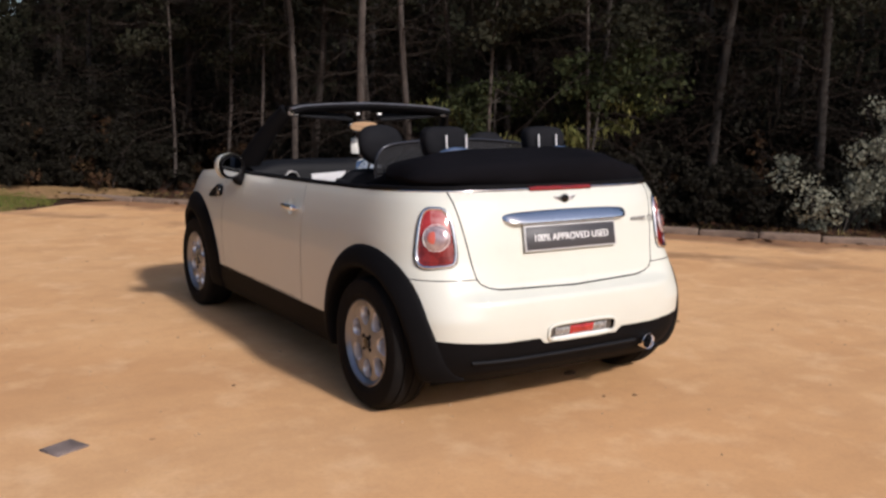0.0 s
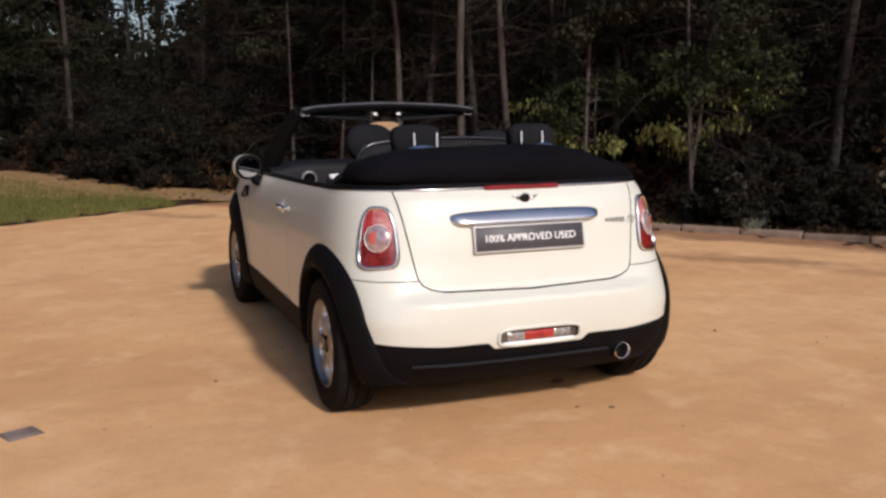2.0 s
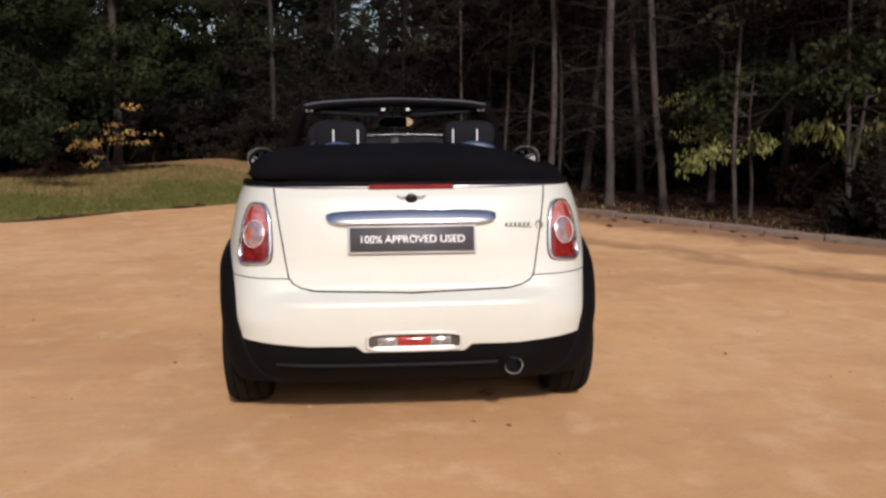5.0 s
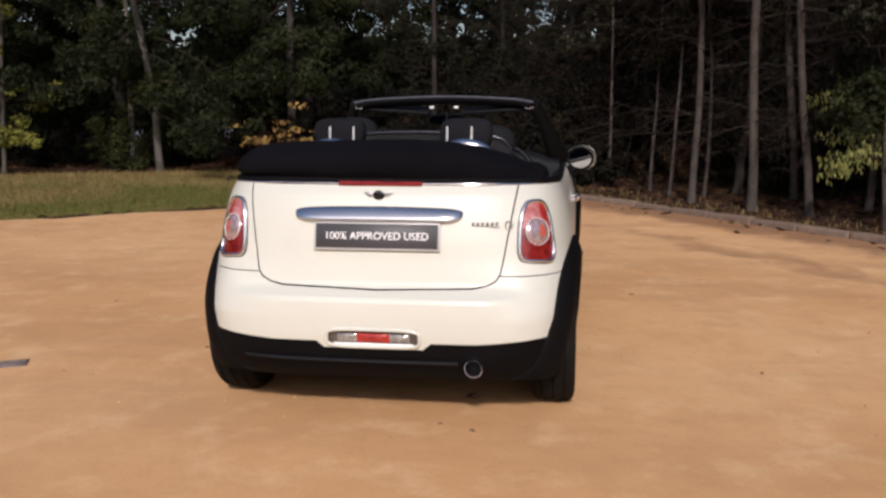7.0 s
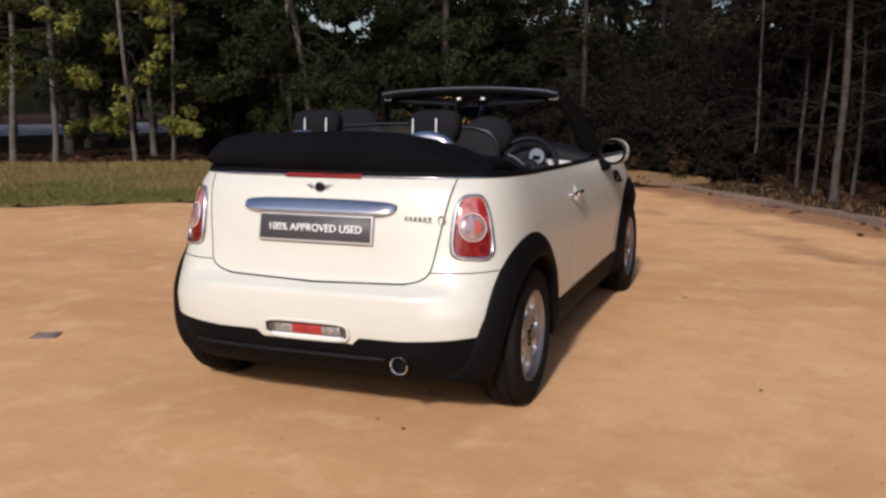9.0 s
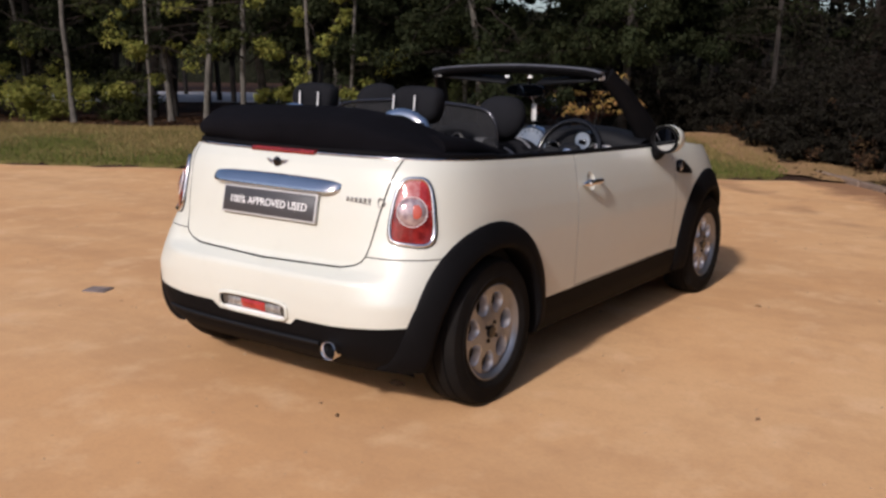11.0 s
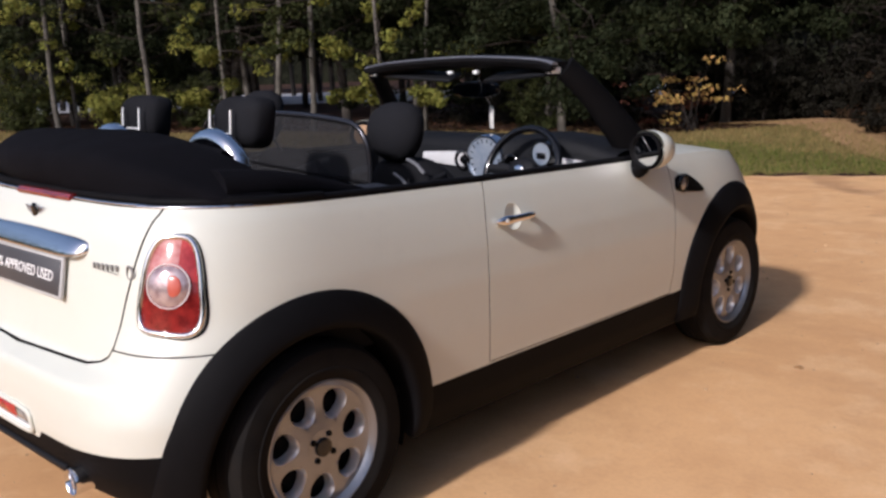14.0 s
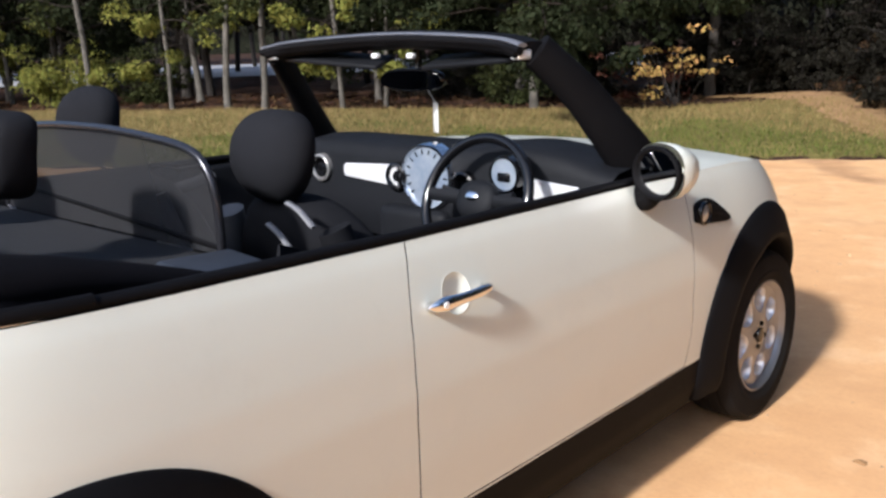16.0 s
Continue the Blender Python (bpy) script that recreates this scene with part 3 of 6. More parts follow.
ys = np.linspace(0.22, -0.33, 32)
rearline = [belt_point(1, y, -0.008 - 0.012 * smoothstep(-0.05, 0.22, y), 0.003 - 0.004 * smoothstep(-0.05, 0.22, y)) for y in ys] + [Vector((x, rear_y(x, 0.9995) + 0.006, 1.003)) for x in np.linspace(0.52, -0.52, 30)]
rearline += [Vector((-p.x, p.y, p.z)) for p in rearline[:len(ys)][::-1]]
tube("chrome_waist_strip", rearline, 0.0052, CHROME, car, "thin chrome waist strip", 8)
tube("rear_seal", [p + Vector((0, 0.022, 0.010)) for p in rearline[8:-8]], 0.014, PLASTIC, car, "black seal", 8)


# wheel arches and wells
def arch(name, yc, sign, grow=0.0):
    profile = [(0.350, -0.075), (0.346, 0.0), (0.347, 0.028), (0.353, 0.036), (0.368, 0.037), (0.40, 0.028), (0.428 + grow, 0.016), (0.444 + grow, 0.007), (0.449 + grow, 0.001), (0.4495 + grow, -0.008)]
    verts = []
    ang = np.radians(np.linspace(-12, 192, 70))
    for a in ang:
        for r, out in profile:
            y, z = yc + r * math.cos(a), WHEEL_Z + r * math.sin(a)
            x = side_x(y, max(z, 0.215))
            n = side_normal(y, max(z, 0.24))
            p = Vector((x, y, z)) + n * out
            verts.append((p.x * sign, p.y, p.z))
    bm = bmesh.new()
    vs = [bm.verts.new(v) for v in verts]
    for f in grid_faces(len(ang), len(profile)):
        bm.faces.new([vs[k] for k in f])
    part(name, bm, PLASTIC, car, "black plastic wheel arch trim", sharp=70)
    bm = bmesh.new()
    vs = []
    for a in np.radians(np.linspace(-20, 200, 40)):
        y, z = yc + 0.372 * math.cos(a), WHEEL_Z + 0.372 * math.sin(a)
        for x in (0.48, max(0.5, side_x(y, max(z, 0.22)) - 0.02)):
            vs.append(bm.verts.new((x * sign, y, z)))
    for i in range(39):
        bm.faces.new((vs[2 * i], vs[2 * i + 1], vs[2 * i + 3], vs[2 * i + 2]))
    bm.faces.new([vs[2 * i] for i in range(40)])
    part("wheel_well", bm, UNDER, car)


for yc in (0.0, AXLE_F):
    for sign in (1, -1):
        arch("wheel_arch", yc, sign, 0.022 if yc else 0.0)


# wheels
def make_wheel():
    """A seven-hole alloy wheel with its tyre; the outer face looks along +x, the axle is the origin."""
    bm = bmesh.new()

    def face_x(r):
        return float(np.interp(r, [0, 0.05, 0.075, 0.12, 0.165, 0.176], [0.0, 0.001, -0.004, -0.012, -0.010, -0.004])) + 0.072

    n_holes, r0, ra, rb = 7, 0.126, 0.0415, 0.0405
    half = math.pi / n_holes
    r_in, r_out = 0.052, 0.176
    edge = [(r_in + (r_out - r_in) * k / 8, -half) for k in range(8)] + [(r_out, -half + 2 * half * k / 8) for k in range(8)]
    edge += [(r_out - (r_out - r_in) * k / 8, half) for k in range(8)] + [(r_in, half - 2 * half * k / 8) for k in range(8)]
    for s in range(n_holes):
        mid = 2 * half * s
        cols = []
        for r, ph in edge:
            a = math.atan2(ph * r0 / rb, (r - r0) / ra)
            hr, hp = r0 + ra * math.cos(a), rb * math.sin(a) / r0
            col = []
            for k in (0, 0.12, 0.45, 1.0):
                rr, pp = hr + (r - hr) * k, hp + (ph - hp) * k
                dip = -0.004 if k == 0 else 0
                col.append((face_x(rr) + dip, rr * math.cos(mid + pp), rr * math.sin(mid + pp)))
            col.insert(0, (face_x(hr) - 0.035, (r0 + (hr - r0) * 0.9) * math.cos(mid + hp * 0.9), (r0 + (hr - r0) * 0.9) * math.sin(mid + hp * 0.9)))
            cols.append([bm.verts.new(p) for p in col])
        for i in range(32):
            a, b = cols[i], cols[(i + 1) % 32]
            for k in range(4):
                # walls and chamfers take the paler alloy, light included in its colour
                bm.faces.new((a[k], a[k + 1], b[k + 1], b[k])).material_index = int(k < 2)
    bmesh.ops.remove_doubles(bm, verts=bm.verts[:], dist=2e-5)
    n = 56
    for prof in ([(0.072, 0.0001), (0.073, 0.052)], [(0.068, 0.176), (0.078, 0.183), (0.086, 0.193), (0.084, 0.199), (0.074, 0.199), (0.06, 0.188), (-0.08, 0.186)]):
        rings = []
        for x, r in prof:
            rings.append([bm.verts.new((x, r * math.cos(2 * math.pi * k / n), r * math.sin(2 * math.pi * k / n))) for k in range(n)])
        for a, b in zip(rings, rings[1:]):
            for k in range(n):
                bm.faces.new((a[k], a[(k + 1) % n], b[(k + 1) % n], b[k]))
    bmesh.ops.recalc_face_normals(bm, faces=bm.faces[:])
    wheel = part("wheel", bm, ALLOY, car, "silver alloy wheel with seven round holes", sharp=35)
    wheel.data.materials.append(POLISHED)
    lathe("tyre", [(-0.085, 0.198), (-0.092, 0.22), (-0.095, 0.255), (-0.088, 0.285), (-0.075, 0.296), (-0.055, 0.3015), (-0.05, 0.295), (-0.046, 0.295), (-0.042, 0.303),
                   (-0.004, 0.304), (-0.002, 0.297), (0.002, 0.297), (0.004, 0.304), (0.042, 0.303), (0.046, 0.295), (0.05, 0.295), (0.055, 0.3015),
                   (0.075, 0.296), (0.088, 0.285), (0.095, 0.255), (0.094, 0.235), (0.0965, 0.232), (0.0965, 0.222), (0.092, 0.215), (0.085, 0.198)], RUBBER, wheel, "black rubber tyre", 72)
    lathe("brake_disc", [(0.02, 0.0001), (0.02, 0.14), (0.0, 0.14), (0.0, 0.185), (-0.02, 0.185)], UNDER, wheel, n=32)
    lathe("centre_cap", [(0.0825, 0.0001), (0.0822, 0.018), (0.080, 0.026), (0.073, 0.028)], GLOSSBLACK, wheel, "black round centre cap", 24)
    for k in range(4):
        a = math.pi / 4 + k * math.pi / 2
        lathe("lug_nut", [(0.079, 0.0001), (0.079, 0.008), (0.070, 0.010)], UNDER, wheel, n=8, centre=(0, 0.041 * math.cos(a), 0.041 * math.sin(a)))
    return wheel


WHEEL_X = 0.722
wheel = make_wheel()
wheel.matrix_basis = pose(WHEEL_X, 0, WHEEL_Z, 12, 0, 0)
copy_thing(wheel, pose(WHEEL_X - 0.005, AXLE_F, WHEEL_Z, 31, 0, 0))
copy_thing(wheel, pose(-WHEEL_X, 0, WHEEL_Z, 5, 0, 180))
copy_thing(wheel, pose(-WHEEL_X + 0.005, AXLE_F, WHEEL_Z, 40, 0, 180))


# tail lamps
def lamp_frame(sign, p, q, out):
    """A place on a tail lamp: p across and q up, both from -1 to 1, laid on the bodywork."""
    z = 0.811 + 0.120 * q - 0.004 * p * (1 - q)
    mid = 0.6430 - 0.009 * q
    half = 0.061 - 0.0135 * q - 0.004 * q * q
    x = mid + half * p
    n = rear_normal(x, z)
    return Vector((x * sign, rear_y(x, z), z)) + Vector((n.x * sign, n.y, n.z)) * out


def squircle(a, power=3.6):
    c, s = math.cos(a), math.sin(a)
    k = (abs(c) ** power + abs(s) ** power) ** (-1 / power)
    return c * k, s * k


def lamp_shape(a):
    return squircle(a, 5.5 if math.sin(a) < 0 else 3.8)


def tail_lamp(sign):
    outline = [lamp_frame(sign, *lamp_shape(2 * math.pi * k / 60), 0.006) for k in range(60)]
    rim = tube("tail_lamp", outline, 0.0085, CHROME, car, "upright tail lamp with a chrome rim", 8, closed=True)

    def lens(name, mat, qlo, qhi, label, plo=-1.0, phi=1.0, dome=0.012):
        bm = bmesh.new()
        rows = []
        for q in np.linspace(qlo, qhi, 14):
            row = []
            e_ = 5.5 if q < 0 else 3.8
            lim = (1 - min(0.9999, abs(q) ** e_)) ** (1 / e_)
            for p in np.linspace(max(-lim, min(plo, lim - 0.02)), min(lim, max(phi, 0.02 - lim)), 14):
                row.append(bm.verts.new(lamp_frame(sign, p * 0.97, q * 0.97, 0.003 + dome * (1 - p * p) * (1 - q * q * 0.8))))
            rows.append(row)
        for a, b in zip(rows, rows[1:]):
            for i in range(13):
                bm.faces.new((a[i], a[i + 1], b[i + 1], b[i]))
        part(name, bm, mat, rim, label)

    # upper lens split in two: inner panel painted with the reflection, outer strip plain red
    lens("brake_lens", PINK, 0.10, 0.985, "brake lamp lens with a pale sky reflection in its colour", -1.0, 0.36)
    lens("outer_lens", BRIGHTRED, 0.10, 0.985, "bright red lens strip", 0.36, 1.0)
    lens("tail_lens", RED, -0.985, 0.10, "red tail lamp lens")
    tube("lamp_gasket", [lamp_frame(sign, *[1.11 * c_ if i_ == 0 else 1.055 * c_ for i_, c_ in enumerate(lamp_shape(2 * math.pi * k / 60))], 0.001) for k in range(60)], 0.0032, PLASTIC, rim, "black rubber gasket", 6, closed=True)
    # round lens in the middle
    c = lamp_frame(sign, 0.05, 0.0, 0.013)
    n = rear_normal(0.655, 0.81)
    n = Vector((n.x * sign, n.y, n.z))
    side = n.cross(Vector((0, 0, 1))).normalized()
    up = side.cross(n).normalized()

    def ring_pt(r, a, out):
        return c + side * (r * math.cos(a)) + up * (r * math.sin(a)) + n * out

    bm = bmesh.new()
    rows = []
    for r, out in ((0.0005, 0.011), (0.014, 0.0105), (0.034, 0.007), (0.050, 0.003), (0.057, -0.006)):
        rows.append([bm.verts.new(ring_pt(r, 2 * math.pi * k / 36, out)) for k in range(36)])
    for a, b in zip(rows, rows[1:]):
        for k in range(36):
            bm.faces.new((a[k], a[(k + 1) % 36], b[(k + 1) % 36], b[k]))
    part("indicator_lens", bm, CLEAR, rim, "round clear indicator lens")
    tube("lens_ring", [ring_pt(0.0565, 2 * math.pi * k / 36, 0.0) for k in range(36)], 0.0015, SATIN, rim, "pale ring", 6, closed=True)
    bm = blob_bm((0.021, 0.004, 0.027), (0, 0, 0), 2.0, 18, 10)
    bm.transform(Matrix.Translation(c + n * 0.0080 - side * 0.016 * sign) @ n.to_track_quat("-Y", "Z").to_matrix().to_4x4())
    part("indicator_bulb", bm, AMBER, rim, "orange red bulb")


tail_lamp(1)
tail_lamp(-1)

# boot lid fittings
GRIP_Z = 0.886
GRIP_SECTION = [(0.030, 0.000), (0.029, 0.010), (0.022, 0.018), (0.008, 0.029), (-0.008, 0.039), (-0.018, 0.044), (-0.024, 0.044), (-0.028, 0.038), (-0.028, 0.010), (-0.027, 0.000)]
bm = bmesh.new()
rows = []
for k in range(49):
    t = -1 + 2 * k / 48
    t = math.copysign(1 - (1 - abs(t)) ** 1.5, t)
    end = max(0.03, (1 - abs(t) ** 12) ** 0.6)
    x = 0.356 * t
    y0 = rear_y(x, GRIP_Z) + 0.004
    rows.append([bm.verts.new((x, y0 - out * end, GRIP_Z + dz * (0.25 + 0.75 * end) * (1 - 0.22 * t * t if dz > 0 else 1))) for dz, out in GRIP_SECTION])
for a, b in zip(rows, rows[1:]):
    for j in range(len(GRIP_SECTION) - 1):
        bm.faces.new((a[j], a[j + 1], b[j + 1], b[j]))
part("boot_grip", bm, CHROME, boot_lid, "chrome boot grip bar")


def on_tail(z):
    n = rear_normal(0, z)
    return math.degrees(math.atan2(n.z, -n.y))


PLATE_Z, PLATE_TILT = 0.795, -on_tail(0.79)
py = rear_y(0, PLATE_Z) - 0.012
plate = block("number_plate", (0.526, 0.012, 0.116), (0, py, PLATE_Z), PLATE_EDGE, boot_lid, "grey dealer plate with a silver edge", 0.003, 2, (PLATE_TILT, 0, 0))
block("plate_face", (0.510, 0.004, 0.100), (0, py - 0.0065 * math.cos(radians(PLATE_TILT)), PLATE_Z - 0.0065 * math.sin(radians(PLATE_TILT))), PLATE_GREY, plate, "dark grey plate face", 0.001, 1, (PLATE_TILT, 0, 0))


def lettering(name, text, size, at, turn, mat, parent, width=None):
    cu = bpy.data.curves.new(name, "FONT")
    cu.body, cu.size, cu.align_x, cu.align_y, cu.extrude, cu.offset = text, size, "CENTER", "CENTER", 0.0006, 0.0002
    tmp = bpy.data.objects.new(name, cu)
    scene.collection.objects.link(tmp)
    bpy.context.view_layer.update()
    me = bpy.data.meshes.new_from_object(tmp.evaluated_get(bpy.context.evaluated_depsgraph_get()))
    bpy.data.objects.remove(tmp)
    xs = [v.co.x for v in me.vertices]
    k = width / (max(xs) - min(xs)) if width else 1
    for v in me.vertices:
        v.co.x *= k
    me.transform(pose(*at, *turn))
    me.materials.clear()
    me.materials.append(mat)
    ob = new(name, me)
    ob.parent = parent
    return ob


lettering("lettering", "100% APPROVED USED", 0.043, (0, py - 0.0092, PLATE_Z + 0.001), (90 + PLATE_TILT, 0, 0), WHITE, plate, 0.425)
# winged round emblem as a plain shape
ez = 0.957
ey = rear_y(0, ez)
bm = blob_bm((0.024, 0.006, 0.022), (0, ey - 0.004, ez), 2.0, 20, 10)
emblem = part("emblem", bm, GLOSSBLACK, boot_lid, "black round emblem with chrome wings")
for s in (1, -1):
    for k, (ln, zz) in enumerate(((0.052, 0.008), (0.044, 0.0), (0.032, -0.008))):
        block("emblem_wing", (ln * 0.8, 0.005, 0.005), (s * (0.020 + ln * 0.4), ey - 0.003, ez + zz * 0.9 + 0.002), CHROME, emblem, "chrome wing", 0.0015, 1, (0, -s * 6, 0))
# model script as plain chrome bars
sx, sz = 0.385, 0.846
script = block("model_script", (0.120, 0.003, 0.003), (sx + 0.058, rear_y(sx + 0.058, sz - 0.011) - 0.002, sz - 0.009), SCRIPT, boot_lid, "small chrome and black model script", 0.001, 1, (0, 2, 3))
for k in range(6):
    x = sx + 0.010 + 0.019 * k
    block("script_bar", (0.0115, 0.004, 0.017), (x, rear_y(x, sz) - 0.003, sz + 0.001), SCRIPT, script, "", 0.0015, 1, (0, 10, 0))
x = sx + 0.148
bm = bmesh.new()
v, f = tube_data([(x + 0.015 * math.cos(a) * (1.25 if math.cos(a) > 0 else 0.6), rear_y(x, sz) - 0.004, sz - 0.006 + 0.017 * math.sin(a)) for a in np.linspace(0, 2 * math.pi, 22)[:-1]], 0.003, 6, closed=True)
vs = [bm.verts.new(q) for q in v]
for q in f:
    bm.faces.new([vs[i] for i in q])
part("script_letter", bm, SCRIPT, script)
# third brake lamp
bm = bmesh.new()
rows = []
for x in np.linspace(-0.176, 0.176, 24):
    y = rear_y(x, 0.9995) + 0.004
    rows.append([bm.verts.new((x, y - 0.010, 0.994)), bm.verts.new((x, y - 0.012, 1.003)), bm.verts.new((x, y - 0.004, 1.0125)), bm.verts.new((x, y + 0.02, 1.0145)), bm.verts.new((x, y + 0.02, 0.994))])
for a, b in zip(rows, rows[1:]):
    for j in range(4):
        bm.faces.new((a[j], a[j + 1], b[j + 1], b[j]))
bm.faces.new(rows[0])
bm.faces.new(rows[-1])
part("high_brake_lamp", bm, RED, boot_lid, "slim red high brake lamp", sharp=30)

# lamp in the bumper
def slot_pt(p, q, out=0.0, k=1.0):
    x, z = 0.192 * p * k, 0.390 + 0.037 * q * (k if k < 1 else k)
    return Vector((x, rear_y(x, z) - out, z))


outline = [slot_pt(*squircle(2 * math.pi * k / 60, 5.0), 0.003) for k in range(60)]
fog = tube("rear_fog_lamp", outline, 0.0075, PAINT, rear_bumper, "reversing and fog lamp set in a cream surround", 8, closed=True)


def slot_lens(name, x0, x1, zlo, zhi, mat, label, out, dome=0.008):
    bm = bmesh.new()
    rows = []
    for i in range(13):
        p = -1 + 2 * i / 12
        row = []
        for j in range(7):
            q = -1 + 2 * j / 6
            x, z = (x0 + x1) / 2 + (x1 - x0) / 2 * p, (zlo + zhi) / 2 + (zhi - zlo) / 2 * q
            row.append(bm.verts.new((x, rear_y(x, z) - out - dome * (1 - p ** 4) * (1 - q ** 4), z)))
        rows.append(row)
    for a, b in zip(rows, rows[1:]):
        for j in range(6):
            bm.faces.new((a[j], a[j + 1], b[j + 1], b[j]))
    part(name, bm, mat, fog, label)


slot_lens("lamp_back", -0.190, 0.190, 0.354, 0.426, BEZEL, "grey lamp recess", -0.014, 0.0)
slot_lens("reverse_lens", -0.150, -0.064, 0.371, 0.408, CLEAR_WHITE, "clear reversing lens", -0.008)
slot_lens("reverse_lens", 0.064, 0.150, 0.371, 0.408, CLEAR_WHITE, "clear reversing lens", -0.008)
slot_lens("fog_lens", -0.068, 0.068, 0.370, 0.410, BRIGHTRED, "bright red fog lens", -0.004)
tube("lamp_lip", [slot_pt(p, -0.74, -0.004) for p in np.linspace(-0.86, 0.86, 20)], 0.006, SATIN, fog, "pale lower lip", 6)
# lower lip of the bumper round the lamp
tube("valance_rib", [Vector((x, rear_y(x, 0.285) - 0.004, 0.287 + 0.02 * abs(x) ** 2)) for x in np.linspace(-0.56, 0.345, 30)], 0.012, DASH, car, "raised valance rib", 8, (1, 0.8))

# exhaust
ex = Vector((0.411, -0.52, 0.278))
bm = bmesh.new()
rows = []
for y, r in ((0.30, 0.030), (0.02, 0.035), (-0.02, 0.0375), (-0.03, 0.0385), (-0.034, 0.036), (-0.030, 0.032), (-0.01, 0.030), (0.12, 0.029)):
    rows.append([bm.verts.new(ex + Vector((r * math.cos(a), y, r * math.sin(a)))) for a in np.linspace(0, 2 * math.pi, 33)[:-1]])
for a, b in zip(rows, rows[1:]):
    for k in range(32):
        bm.faces.new((a[k], a[(k + 1) % 32], b[(k + 1) % 32], b[k]))
bm.faces.new(rows[-1])
exhaust = part("exhaust_tip", bm, CHROME, car, "round chrome exhaust tip", sharp=60)
lathe("exhaust_bore", [(ex.y + 0.035, 0.0001), (ex.y + 0.035, 0.0300)], UNDER, exhaust, "sooty bore", 24, "y", (ex.x, 0, ex.z))


# door fittings
def on_side(sign, y, z, out):
    n = side_normal(y, z)
    return Vector((sign * (side_x(y, z) + n.x * out), y + n.y * out, z + n.z * out))


def door_handle(sign, door):
    y0, y1, z = 0.763, 0.972, 0.826
    bm = bmesh.new()
    rows = []
    for k in range(25):
        t = k / 24
        y = y0 + (y1 - y0) * t
        fat = (max(0.02, 1 - abs(2 * t - 1) ** 6)) ** 0.5 * (1.0 + 0.35 * math.exp(-((t - 0.17) / 0.13) ** 2))
        out = 0.016 + 0.018 * max(0.0, math.sin(math.pi * t)) ** 0.7
        c = on_side(sign, y, z, out)
        row = []
        for j in range(12):
            a = 2 * math.pi * j / 12
            row.append(bm.verts.new(c + Vector((sign * 0.009 * math.cos(a) * fat, 0, 0.0125 * math.sin(a) * fat))))
        rows.append(row)
    for a, b in zip(rows, rows[1:]):
        for j in range(12):
            bm.faces.new((a[j], a[(j + 1) % 12], b[(j + 1) % 12], b[j]))
    bm.faces.new(rows[0])
    bm.faces.new(rows[-1])
    handle = part("door_handle", bm, CHROME, door, "chrome door handle")
    for y in (y0 + 0.018, y1 - 0.02):
        tube("handle_foot", [on_side(sign, y, z, -0.004), on_side(sign, y, z, 0.024)], 0.011, CHROME, door, "", 8)
    c = on_side(sign, y0 + 0.033, z - 0.001, 0.037)
    lathe("key_barrel", [(0.002 * sign, 0.0001), (0.002 * sign, 0.007), (-0.01 * sign, 0.0075)], SATIN, door, "", 14, "x", c)
    # round dish behind the handle: a shallow ring and its dark inner face
    bm = bmesh.new()
    rows = []
    for r, out in ((0.0005, -0.0150), (0.016, -0.0142), (0.030, -0.0105), (0.039, -0.0050), (0.0425, -0.0015), (0.0445, 0.0006), (0.0465, 0.0008), (0.048, 0.0001)):
        rows.append([bm.verts.new(on_side(sign, DISH_AT[0] + r * math.cos(a), DISH_AT[1] + r * math.sin(a), out)) for a in np.linspace(0, 2 * math.pi, 37)[:-1]])
    for a, b in zip(rows, rows[1:]):
        for k in range(36):
            bm.faces.new((a[k], a[(k + 1) % 36], b[(k + 1) % 36], b[k]))
    part("handle_dish", bm, PAINT, door, "round dish behind the handle")


door_handle(1, door_r)
door_handle(-1, door_l)


def side_repeater(sign):
    line = [(1.955, 0.792), (1.950, 0.826), (1.970, 0.848), (2.050, 0.852), (2.115, 0.822), (2.185, 0.768), (2.08, 0.772)]
    bm = bmesh.new()
    pts = smooth_line([(0, *p) for p in line], 4, True)
    c = on_side(sign, 2.03, 0.812, 0.012)
    outer = [bm.verts.new(on_side(sign, p.y, p.z, 0.001)) for p in pts]
    inner = [bm.verts.new(on_side(sign, p.y + (2.03 - p.y) * 0.08, p.z + (0.812 - p.z) * 0.08, 0.009)) for p in pts]
    mid = bm.verts.new(c)
    n = len(pts)
    for k in range(n):
        bm.faces.new((outer[k], outer[(k + 1) % n], inner[(k + 1) % n], inner[k]))
        bm.faces.new((inner[k], inner[(k + 1) % n], mid))
    trim = part("side_trim", bm, PLASTIC, car, "black three-cornered wing trim with a round side lamp")
    q = on_side(sign, 1.998, 0.812, 0.014)
    lathe("lamp_ring", [(-0.006 * sign, 0.037), (0.004 * sign, 0.036), (0.006 * sign, 0.031), (0.002 * sign, 0.027)], GLOSSBLACK, trim, "black lamp ring", 28, "x", q)
    lathe("side_lamp", [(0.006 * sign, 0.0001), (0.004 * sign, 0.016), (0.0, 0.028)], CLEAR_WHITE, trim, "pale round side lamp", 24, "x", q)


side_repeater(1)
side_repeater(-1)


